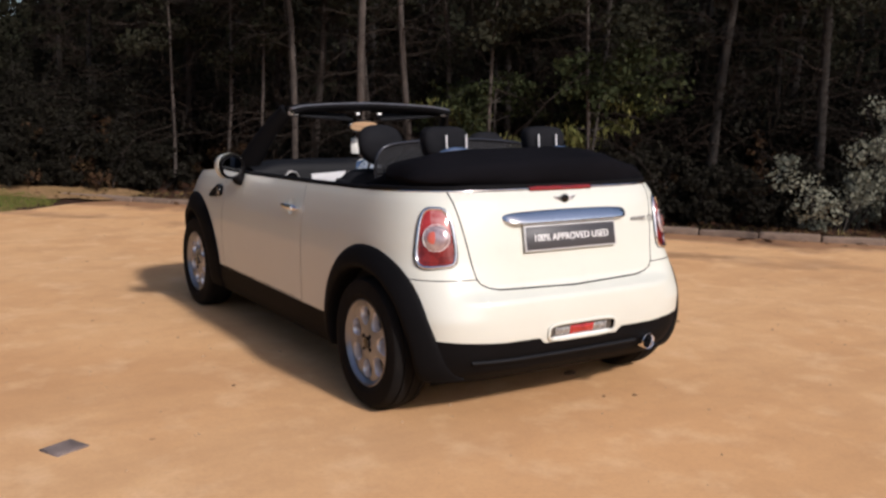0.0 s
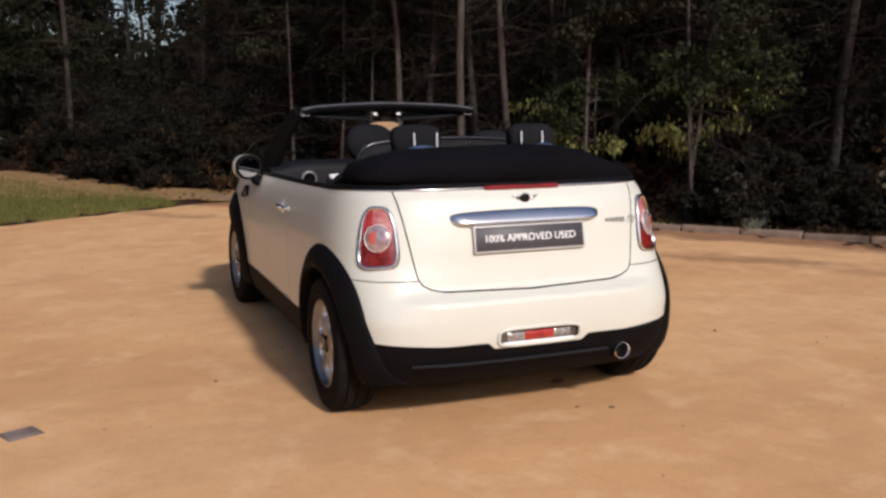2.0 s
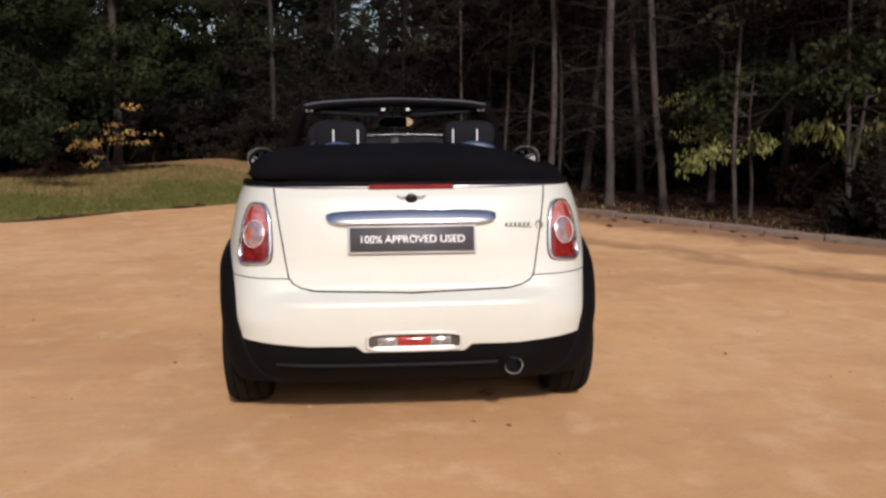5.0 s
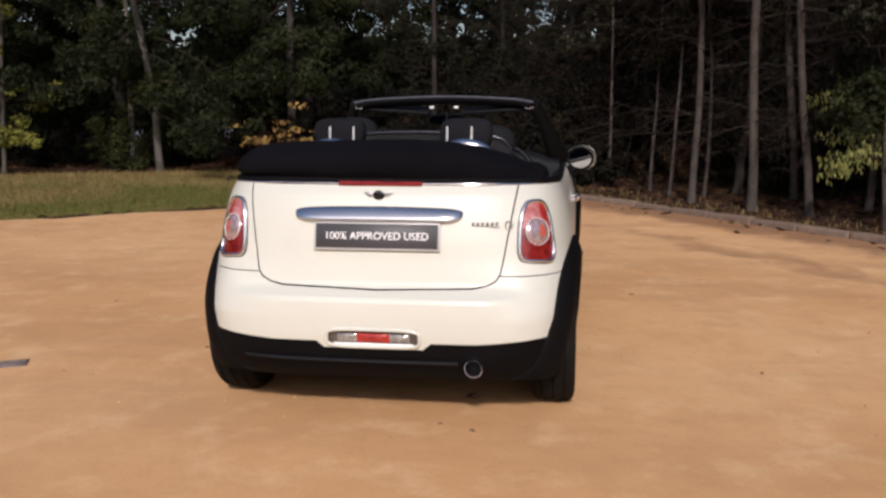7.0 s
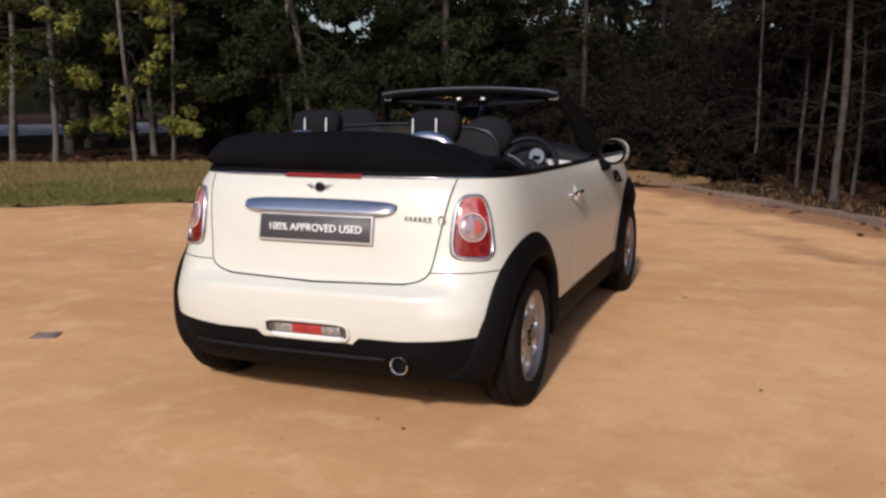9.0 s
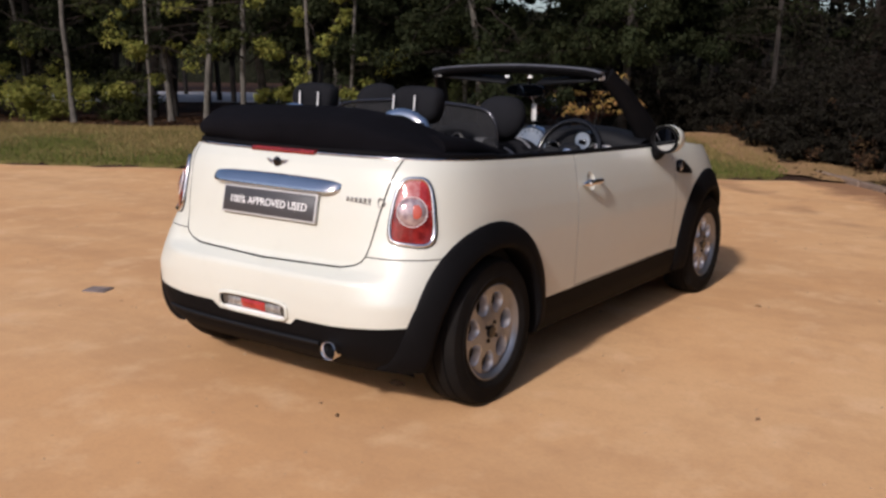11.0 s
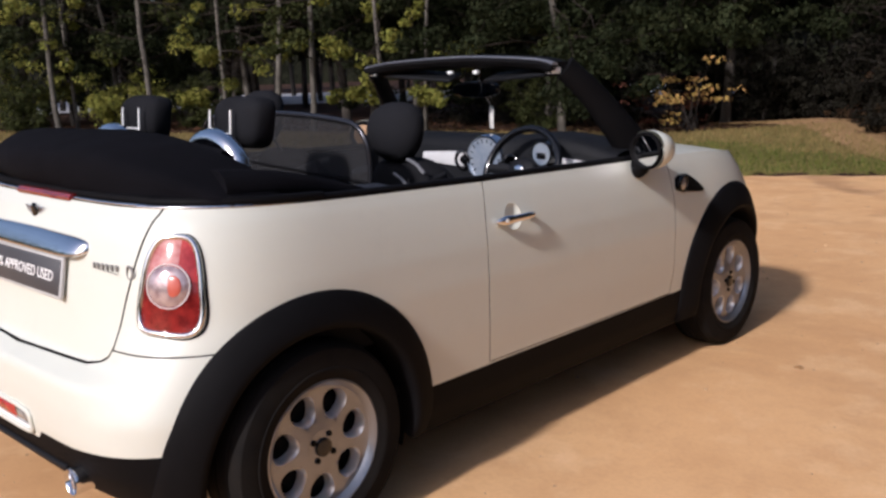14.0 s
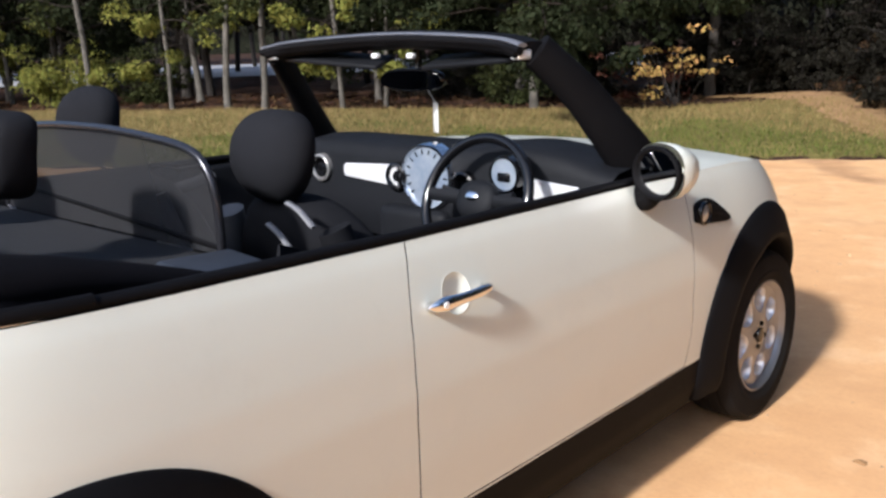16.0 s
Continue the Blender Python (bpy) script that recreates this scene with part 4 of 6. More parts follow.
def door_mirror(sign):
    def dome(p):
        return Vector((p.x * (1 - 0.25 * max(0, p.y / 0.085)), p.y, p.z * (1 - 0.25 * max(0, p.y / 0.085))))
    at = (sign * 0.828, 1.648, 0.988)
    bm = blob_bm((0.088, 0.100, 0.076), (0.004 * sign, 0.02, 0.004), 2.4, 32, 18, bend=dome)
    bmesh.ops.bisect_plane(bm, geom=bm.verts[:] + bm.edges[:] + bm.faces[:], plane_co=(0, 0, 0), plane_no=(0, -1, 0), clear_outer=True)
    bm.transform(pose(*at, 0, 0, sign * -15))
    mirror = part("door_mirror", bm, PAINT, car, "oval door mirror with a cream cap and black surround")
    e = [Matrix(pose(*at, 0, 0, sign * -15)) @ Vector((0.077 * math.cos(a), -0.006, 0.066 * math.sin(a))) for a in np.linspace(0, 2 * math.pi, 49)[:-1]]
    tube("mirror_surround", e, 0.009, PLASTIC, mirror, "black plastic surround", 10, (0.8, 1.5), closed=True)
    bm = bmesh.new()
    vs = [bm.verts.new((0.072 * math.cos(a), 0, 0.061 * math.sin(a))) for a in np.linspace(0, 2 * math.pi, 49)[:-1]]
    c = bm.verts.new((0, -0.002, 0))
    for k in range(48):
        bm.faces.new((vs[k], vs[(k + 1) % 48], c))
    bm.transform(pose(at[0], at[1] - 0.004, at[2], 1.8, 0, sign * -14))
    part("mirror_pane", bm, MIRROR, mirror, "mirror glass")
    tube("mirror_foot", smooth_line([(sign * 0.735, 1.690, 0.915), (sign * 0.768, 1.678, 0.906), (sign * 0.790, 1.680, 0.925), (sign * 0.800, 1.698, 0.965)]), [0.030] * 6 + [0.033] * 6 + [0.026] * 7, PLASTIC, mirror, "black mirror foot", 12)


door_mirror(1)
door_mirror(-1)

# windscreen frame
HEAD = smooth_line([(-0.545, 1.475, 1.312), (-0.40, 1.515, 1.333), (0, 1.555, 1.348), (0.40, 1.515, 1.333), (0.545, 1.475, 1.312)], 8)
frame_ob = tube("windscreen_frame", HEAD, 0.040, PLASTIC, car, "black windscreen frame", 14, (1.55, 0.72))
tube("header_seal", [p + Vector((0, -0.055, 0.004)) for p in HEAD], 0.012, PLASTIC, frame_ob, "black rubber header seal", 8)
tube("header_edge", [p + Vector((0, -0.046, 0.018)) for p in HEAD], 0.010, HEADER, frame_ob, "grey satin header edge", 8, (1.5, 0.7))
for s in (1, -1):
    line = smooth_line([(s * 0.550, 1.485, 1.315), (s * 0.600, 1.590, 1.215), (s * 0.648, 1.700, 1.085), (s * 0.690, 1.815, 0.945)], 6)
    tube("windscreen_pillar", line, [0.035 + 0.024 * (k / (len(line) - 1)) ** 1.6 for k in range(len(line))], PLASTIC, frame_ob, "black windscreen pillar", 12, (0.8, 1.45))
    block("header_latch", (0.042, 0.044, 0.026), (s * 0.520, 1.455, 1.306), SATIN, frame_ob, "silver roof latch", 0.006, 2, (0, 0, -s * 20))
    block("sun_visor", (0.40, 0.10, 0.016), (s * 0.30, 1.545, 1.292), DASH, frame_ob, "dark folded sun visor", 0.006, 2, (18, -s * 4, -s * 6))
    block("visor_clip", (0.026, 0.022, 0.016), (s * 0.075, 1.50, 1.302), SATIN, frame_ob, "silver visor clip", 0.005, 2)
bm = bmesh.new()
rows = []
for k in range(13):
    t = k / 12
    row = []
    for j in range(25):
        p = -1 + 2 * j / 24
        wx = 0.535 + (0.675 - 0.535) * t
        row.append(bm.verts.new((wx * p, 1.52 + 0.30 * t + (0.06 + 0.12 * t) * (1 - p * p), 1.325 - 0.375 * t + 0.02 * (1 - p * p) * (1 - t))))
    rows.append(row)
for a, b in zip(rows, rows[1:]):
    for j in range(24):
        bm.faces.new((a[j], a[j + 1], b[j + 1], b[j]))
pane = part("windscreen", bm, GLASS, car, "clear windscreen glass")
pane.visible_shadow = False
# inside mirror
bm = blob_bm((0.118, 0.022, 0.036), (0, 1.585, 1.226), 2.6, 28, 14, (2, 0, 12))
inside = part("inside_mirror", bm, GLOSSBLACK, car, "black oval rear-view mirror")
bm = bmesh.new()
vs = []
for k in range(40):
    p, q = squircle(2 * math.pi * k / 40, 2.6)
    vs.append(bm.verts.new((0.108 * p, 0, 0.029 * q)))
bm.faces.new(vs)
bm.transform(pose(0, 1.585, 1.226, 2, 0, 12) @ Matrix.Translation((0, -0.0228, 0)))
part("mirror_pane", bm, MIRROR, inside, "mirror glass")
tube("mirror_stalk", [(0, 1.60, 1.24), (0, 1.615, 1.29), (0, 1.60, 1.325)], 0.012, GLOSSBLACK, inside, "", 8)
tag = block("paper_tag", (0.050, 0.003, 0.098), (0.0, 1.685, 1.098), PAPER, None, "small white paper tag hanging behind the windscreen", 0.001, 1, (0, 0, -30))
tagged(tag, category="tag")
tube("tag_cord", [(0, 1.685, 1.145), (0, 1.65, 1.19), (0, 1.61, 1.232)], 0.0015, PAPER, tag, "", 6)

# dashboard
SECTION = [(1.60, 0.70), (1.575, 0.78), (1.585, 0.84), (1.592, 0.96), (1.60, 0.992), (1.63, 1.012), (1.72, 1.022), (1.84, 1.012), (1.98, 0.965), (2.02, 0.90), (2.02, 0.70)]
bm = bmesh.new()
rows = []
for x in np.linspace(-0.70, 0.70, 41):
    k = 1 - 0.35 * smoothstep(0.50, 0.72, abs(x))
    hood = 0.022 * math.exp(-((x - 0.36) / 0.15) ** 2)
    rows.append([bm.verts.new((x, y + 0.06 * abs(x) ** 2 * (1 if y < 1.7 else 0), 0.90 + (z - 0.90) * (k if z > 0.9 else 1) + hood * (z > 0.97))) for y, z in SECTION])
for a, b in zip(rows, rows[1:]):
    for j in range(len(SECTION) - 1):
        bm.faces.new((a[j], a[j + 1], b[j + 1], b[j]))
dash = part("dashboard", bm, DASH, car, "dark grey dashboard with silver trim", sharp=60)
for x0, x1 in ((-0.345, -0.085), (0.44, 0.60)):
    bm = bmesh.new()
    rows = []
    for i in range(17):
        x = x0 + (x1 - x0) * i / 16
        y = 1.588 + 0.06 * x * x
        h = 0.025 + 0.014 * (i / 16 if x0 < 0 else 1 - i / 16) - 0.004 * (x0 > 0)
        zc = 0.913
        rows.append([bm.verts.new((x, y + 0.006, zc - h)), bm.verts.new((x, y - 0.008, zc - h + 0.006)), bm.verts.new((x, y - 0.011, zc)), bm.verts.new((x, y - 0.008, zc + h - 0.006)), bm.verts.new((x, y + 0.006, zc + h))])
    for a, b in zip(rows, rows[1:]):
        for j in range(4):
            bm.faces.new((a[j], a[j + 1], b[j + 1], b[j]))
    bm.faces.new(rows[0])
    bm.faces.new(rows[-1])
    part("dash_trim", bm, TRIM, dash, "bright silver dash trim")


def vent(x, z, r=0.047, rim=CHROME):
    y = 1.585 + 0.06 * x * x
    lathe_at = (x, 0, z)
    ring = lathe("air_vent", [(y + 0.01, r + 0.004), (y - 0.014, r + 0.003), (y - 0.018, r - 0.004), (y - 0.010, r - 0.009)], rim, dash, "round ringed air vent", 32, "y", lathe_at)
    lathe("vent_bowl", [(y - 0.010, r - 0.010), (y + 0.004, r * 0.6), (y - 0.012, r * 0.35), (y - 0.014, 0.0001)], GLOSSBLACK, ring, "", 24, "y", lathe_at)


vent(-0.472, 0.912, 0.045, SCRIPT)
vent(-0.085, 0.912, 0.043, GLOSSBLACK)
vent(0.200, 0.905, 0.043, GLOSSBLACK)
# centre dial
sp = lathe("centre_dial", [(1.62, 0.108), (1.575, 0.108), (1.567, 0.103), (1.567, 0.100), (1.578, 0.097)], CHROME, dash, "large round centre speedometer with a silver rim", 48, "y", (0.050, 0, 0.922))
lathe("dial_face", [(1.575, 0.0001), (1.576, 0.06), (1.578, 0.099)], DIAL, sp, "dial face with the sky's reflection in its colour", 40, "y", (0.050, 0, 0.922))
for k in range(14):
    a = radians(-40 + 260 * k / 13)
    block("dial_mark", (0.016, 0.002, 0.004), (0.050 + 0.080 * math.cos(a), 1.5745, 0.922 + 0.080 * math.sin(a)), GLOSSBLACK, sp, "", 0, 1, (0, -math.degrees(a), 0))
block("centre_console", (0.30, 0.16, 0.32), (0, 1.62, 0.66), DASH, dash, "dark centre console", 0.03, 3)
# steering wheel
SW = pose(0.36, 1.445, 0.903, -24, 0, 0)
ring = [SW @ Vector((0.182 * math.cos(a), 0, 0.182 * math.sin(a))) for a in np.linspace(0, 2 * math.pi, 57)[:-1]]
steer = tube("steering_wheel", ring, 0.0155, GLOSSBLACK, car, "black three-spoke steering wheel", 10, closed=True)
bm = blob_bm((0.070, 0.030, 0.058), (0, 0.01, 0), 2.4, 24, 12)
bm.transform(SW)
boss = part("wheel_boss", bm, DASH, steer, "padded wheel boss")
for ang in (255, 285):
    a = radians(ang)
    tube("silver_spoke", [SW @ Vector((0.06 * math.cos(a), -0.006, 0.06 * math.sin(a))), SW @ Vector((0.178 * math.cos(a), -0.004, 0.178 * math.sin(a)))], 0.008, SATIN, steer, "silver spoke", 8, (1.2, 0.6))
for ang in (0, 180):
    a = radians(ang)
    tube("spoke", [SW @ Vector((0.05 * math.cos(a), 0.008, 0.05 * math.sin(a))), SW @ Vector((0.178 * math.cos(a), 0, 0.178 * math.sin(a)))], 0.014, DASH, steer, "flat spoke", 8, (0.7, 1.4))
bm = blob_bm((0.024, 0.004, 0.014), (0, -0.021, 0.004), 2.0, 16, 8)
bm.transform(SW)
part("wheel_badge", bm, CHROME, steer, "small chrome badge")
lathe("rev_counter", [(1.58, 0.054), (1.525, 0.054), (1.518, 0.049), (1.526, 0.046)], GLOSSBLACK, dash, "round rev counter", 36, "y", (0.402, 0, 0.966))
lathe("rev_face", [(1.525, 0.0001), (1.526, 0.047)], DIAL, dash, "dial face with the sky's reflection in its colour", 30, "y", (0.402, 0, 0.966))
block("rev_display", (0.044, 0.002, 0.026), (0.402, 1.5235, 0.958), GLOSSBLACK, dash, "dark display", 0.003, 1)
tube("column", [(0.36, 1.44, 0.90), (0.36, 1.60, 0.85)], 0.05, DASH, dash, "steering column", 12)
for s in (-1, 1):
    tube("stalk", [(0.36 + s * 0.04, 1.47, 0.905), (0.36 + s * 0.13, 1.455, 0.925)], 0.008, DASH, dash, "", 8)
lathe("gear_knob", [(0.70, 0.010), (0.76, 0.012), (0.775, 0.024), (0.80, 0.025), (0.812, 0.012), (0.814, 0.0001)], CHROME, car, "chrome gear knob", 20, "z", (0.02, 1.25, 0))
tube("hand_brake", [(0.03, 0.92, 0.62), (0.03, 1.10, 0.70)], 0.016, DASH, car, "hand brake lever", 10)


# seats
def head_rest(name, at, parent, size=(0.128, 0.055, 0.105), turn=(-10, 0, 0), power=2.5):
    def pinch(p):
        return Vector((p.x * (1 - 0.14 * smoothstep(0.0, -1.0, p.z / size[2])), p.y + 0.018 * (p.z / size[2]) ** 2, p.z))
    bm = blob_bm(size, at, power, 30, 16, turn, pinch)
    return part(name, bm, CLOTH, parent, "black padded head restraint")


def front_seat(sign):
    x = sign * 0.36
    def wrap(p):
        return Vector((p.x * (1 - 0.20 * smoothstep(0.1, 0.32, p.z)), p.y - 0.14 * (p.x / 0.25) ** 2 * -0.3 + 0, p.z))
    bm = blob_bm((0.245, 0.085, 0.33), (x, 0.845, 0.70), 3.2, 36, 22, (14, 0, 0), wrap)
    seat = part("front_seat", bm, CLOTH, car, "charcoal cloth front seat with grey side trims")
    for s in (1, -1):
        line = [pose(x, 0.845, 0.70, 14, 0, 0) @ Vector((s * 0.225 * (1 - 0.16 * smoothstep(0.1, 0.32, z)), -0.035, z)) for z in np.linspace(-0.2, 0.285, 12)]
        tube("seat_bolster", line, 0.034, SEATGREY if s * sign < 0 else CLOTH, seat, "padded side bolster", 10, (0.9, 1.2))
    block("seat_cushion", (0.48, 0.50, 0.16), (x, 1.13, 0.53), CLOTH, seat, "charcoal cloth seat cushion", 0.05, 4, (6, 0, 0))
    back, up_ = (0.0, 0.0) if sign > 0 else (0.055, 0.042)
    head_rest("head_rest", (x, 0.735 - back, 1.115 + up_), seat)
    for s in (1, -1):
        tube("rest_rod", [(x + s * 0.045, 0.745 - back, 1.05 + up_), (x + s * 0.045, 0.775, 0.97)], 0.006, CHROME, seat, "chrome rod", 8)


front_seat(1)
front_seat(-1)
seats = [o for o in car.children if o.name.startswith("front_seat")]
for line in ([(0.485, 0.672, 1.030), (0.525, 0.672, 1.016), (0.560, 0.676, 0.985)], [(0.43, 0.660, 0.980), (0.465, 0.660, 0.962), (0.495, 0.662, 0.935)]):
    tube("seat_piping", smooth_line(line, 4), 0.0065, PIPING, seats[0], "pale grey seat piping", 8, (1.3, 0.7))
tube("door_pull", smooth_line([(-0.680, 1.00, 0.860), (-0.672, 1.12, 0.885), (-0.680, 1.28, 0.905)], 5), 0.016, PIPING, car, "pale grey inner door pull", 8, (0.7, 1.2))
for s in (1, -1):
    block("quarter_trim", (0.13, 0.17, 0.03), (s * 0.590, 0.405, 0.960), SIDETRIM, car, "blue-grey trim over the rear side panel", 0.012, 3, (-3, s * 4, 0))
bench = block("rear_bench", (1.16, 0.20, 0.50), (0, 0.16, 0.72), CLOTH, car, "charcoal cloth rear bench back", 0.05, 4, (10, 0, 0))
block("bench_cushion", (1.16, 0.46, 0.16), (0, 0.36, 0.56), CLOTH, bench, "charcoal cloth bench cushion", 0.05, 4)
for s in (1, -1):
    head_rest("head_rest", (s * 0.30, 0.150, 1.185), bench, (0.122, 0.050, 0.080), (-6, 0, 0), 3.8)
    for dx in (-0.056, 0.056):
        tube("rest_rod", [(s * 0.275 + dx, 0.078, 1.150), (s * 0.275 + dx, 0.084, 1.226)], 0.0036, SATIN, bench, "bright metal rod", 8)
    tube("rod_bridge", [(s * 0.275 - 0.056, 0.078, 1.155), (s * 0.275 + 0.056, 0.078, 1.155)], 0.0026, SATIN, bench, "", 8)
    hoop = smooth_line([(s * 0.185, 0.03, 0.94), (s * 0.190, 0.03, 1.05), (s * 0.225, 0.03, 1.118), (s * 0.31, 0.03, 1.143), (s * 0.395, 0.03, 1.118), (s * 0.440, 0.035, 1.05), (s * 0.455, 0.04, 0.94)], 6)
    tube("roll_hoop", hoop, 0.033, CHROME, car, "polished metal roll-over hoop", 14, (1.0, 1.0))
    block("inner_side", (0.05, 1.10, 0.44), (s * 0.70, 0.60, 0.735), DASH, car, "dark side trim panel", 0.02, 3)
    block("door_card", (0.045, 1.0, 0.44), (s * 0.715, 1.28, 0.72), DASH, car, "dark door card", 0.02, 3)
    # belt of the front seat
    tube("seat_belt", smooth_line([(s * 0.64, 0.52, 0.97), (s * 0.58, 0.62, 0.93), (s * 0.54, 0.72, 0.86)]), 0.022, CLOTH, car, "grey seat belt", 6, (0.15, 1.0))

# wind deflector
wd = [(-0.485, 0.95), (-0.487, 1.06), (-0.465, 1.125), (-0.40, 1.163), (-0.2, 1.182), (0, 1.187), (0.2, 1.182), (0.40, 1.163), (0.465, 1.125), (0.487, 1.06), (0.485, 0.95)]
wl = smooth_line([(x, 0.50 - 0.04 * (z - 0.95), z) for x, z in wd], 5)
deflector = tube("wind_deflector", wl + [Vector((0.45, 0.5, 0.935)), Vector((-0.45, 0.5, 0.935))], 0.0095, DEFLECT, car, "dark polished wind deflector frame with dark net", 10, closed=True)
bm = bmesh.new()
bm.faces.new([bm.verts.new(p) for p in wl])
net = part("net", bm, NET, deflector, "dark see-through net", smooth=False)
tube("deflector_bar", [(-0.485, 0.5, 1.02), (0.485, 0.5, 0.965)], 0.006, PLASTIC, deflector, "", 8)
bm = bmesh.new()
vs = [bm.verts.new(p) for p in ((-0.62, 0.5, 0.945), (0.62, 0.5, 0.945), (0.60, 0.10, 0.955), (-0.60, 0.10, 0.955))]
bm.faces.new(vs)
part("net_cover", bm, NET, deflector, "dark net cover over the rear seats", smooth=False)

# folded roof
for s in (1, -1):
    line = smooth_line([(s * 0.60, -0.16, 1.035), (s * 0.625, 0.02, 1.025), (s * 0.640, 0.18, 1.000), (s * 0.662, 0.36, 0.962)], 5)
    tube("roof_flap", line, [0.066 - 0.054 * (k / (len(line) - 1)) ** 1.5 for k in range(len(line))], FABRIC, car, "black cloth side of the folded roof", 10, (1.1, 0.8))
bm = bmesh.new()
rows = []
nx, na = 61, 40
for i in range(nx):
    t = -1 + 2 * i / (nx - 1)
    x = 0.692 * t
    end = (1 - abs(t) ** (6.0 if t < 0 else 4.0)) ** (0.42 if t < 0 else 0.46) if abs(t) < 0.9999 else 0.0
    end = max(end, 0.04)
    row = []
    for j in range(na):
        a = 2 * math.pi * j / na
        c, s = math.cos(a), math.sin(a)
        ry = 0.178 * (0.55 + 0.45 * end) * abs(c) ** 0.75 * (1 if c > 0 else -1)
        rz = (0.100 if s > 0 else 0.075) * end * abs(s) ** 0.8 * (1 if s > 0 else -1)
        y = -0.190 + ry + 0.12 * abs(t) ** 2.5
        z = 1.072 + rz - 0.022 * abs(t) ** 2.2 - 0.055 * smoothstep(0.30, 1.0, t)
        fold = 0.006 * math.sin(a * 5 + 1.4 * t) + 0.006 * noise.noise((x * 5, a * 1.2, 3.3)) + 0.003 * noise.noise((x * 16, a * 3, 1.1))
        row.append(bm.verts.new((x, y + c * fold, z + s * fold)))
    rows.append(row)
for a, b in zip(rows, rows[1:]):
    for j in range(na):
        bm.faces.new((a[j], a[(j + 1) % na], b[(j + 1) % na], b[j]))
bm.faces.new(rows[0])
bm.faces.new(rows[-1])
roof = part("folded_roof", bm, FABRIC, car, "black cloth roof folded in a stack", sharp=80)
for dy, dz, r in ((-0.240, 1.105, 0.020), (-0.075, 1.138, 0.014)):
    tube("roof_fold", smooth_line([(x, dy - 0.0 + 0.11 * abs(x / 0.66) ** 2.5, dz - 0.06 * abs(x / 0.66) ** 2.4 + 0.006 * math.sin(x * 9)) for x in np.linspace(-0.46, 0.46, 15)], 4), r, FABRIC, roof, "rolled cloth fold", 8, (1.6, 1.0))

# ================= ground =================
KA, KB = Vector((0.2, 9.4)), Vector((6.1, 1.8))
KD = (KB - KA).normalized()
KN = Vector((-KD.y, KD.x))


def past_lawn(x, y):
    return (y - 9.0 - 0.62 * x - 0.36 * smoothstep(-5.2, -2.6, x)) / 1.177


def past_kerb(x, y):
    return (x - KA.x) * KN.x + (y - KA.y) * KN.y


def rise(x, y):
    d = max(past_lawn(x, y), past_kerb(x, y))
    if d < 0:
        return -0.035
    mound = 0.12 * math.exp(-((x + 3.1) ** 2 + (y - 13.4) ** 2) / 1.6)
    z = -0.035 + mound * smoothstep(0.3, 1.5, d) + 0.05 * smoothstep(0, 0.06, d) + 0.11 * smoothstep(0.0, 4.0, d)
    return z + 0.03 * smoothstep(0.5, 2, d) * noise.noise((x * 0.7, y * 0.7, 0.2)) + 0.05 * smoothstep(2, 6, d) * noise.noise((x * 0.2, y * 0.2, 4.0))


def sheet(name, xs, ys, height, mat, label, kind="structure"):
    verts = [(x, y, height(x, y)) for x in xs for y in ys]
    ob = mesh_object(name, verts, grid_faces(len(xs), len(ys)), mat, None)
    return tagged(ob, label, name.replace("_", " "), kind=kind)


def spaced(inner_lo, inner_hi, step, far):
    mid = np.arange(inner_lo, inner_hi + step / 2, step)
    out = np.array([1, 3, 8, 20, 60, 200, 700, far])
    return np.r_[inner_lo - out[::-1], mid, inner_hi + out]


sheet("ground", spaced(-26, 16, 0.33, 2000), spaced(-6, 30, 0.33, 2000), rise, LITTER, "brown woodland floor covered in fallen leaves")


def yard_height(x, y):
    near = smoothstep(0.2, 0.6, min(math.hypot(abs(x) - 0.73, y), math.hypot(abs(x) - 0.73, y - AXLE_F)))
    return (0.008 * noise.noise((x * 0.8, y * 0.8, 1.0)) + 0.0006 * noise.noise((x * 3.1, y * 3.1, 2.0))) * near - 0.002


yard_x, yard_y = np.r_[-40, -30, -22, np.arange(-16, 9, 0.16), 12, 18, 30], np.r_[-40, -25, -14, np.arange(-6, 11.3, 0.16)]
bm = bmesh.new()
vg = [[bm.verts.new((x, y, yard_height(x, y))) for y in yard_y] for x in yard_x]
for i in range(len(yard_x) - 1):
    for j in range(len(yard_y) - 1):
        bm.faces.new((vg[i][j], vg[i + 1][j], vg[i + 1][j + 1], vg[i][j + 1]))
ln = Vector((-0.62, 1, 0)).normalized()
for co, no in (((0, 9.46, 0), ln), ((KA.x, KA.y, 0), Vector((KN.x, KN.y, 0)))):
    bmesh.ops.bisect_plane(bm, geom=bm.verts[:] + bm.edges[:] + bm.faces[:], plane_co=co, plane_no=no, clear_outer=True)
yard = part("gravel_yard", bm, SAND, None)
tagged(yard, "sandy orange gravel yard with faint tyre marks", "gravel yard", kind="structure")

# lawn
LAWN = [(-30, -9.6), (-5.2, 5.77), (-2.6, 7.75), (-0.5, 9.05), (-0.6, 9.8), (-1.5, 11.4), (-2.6, 13.0), (-4.2, 12.1), (-6.2, 10.8), (-9.0, 9.3), (-11.0, 8.4), (-15.0, 6.7), (-20.0, 4.5), (-30, 0.4)]


def in_lawn(x, y):
    inside = False
    for (ax, ay), (bx, by) in zip(LAWN, LAWN[1:] + LAWN[:1]):
        if (ay > y) != (by > y) and x < (bx - ax) * (y - ay) / (by - ay) + ax:
            inside = not inside
    return inside


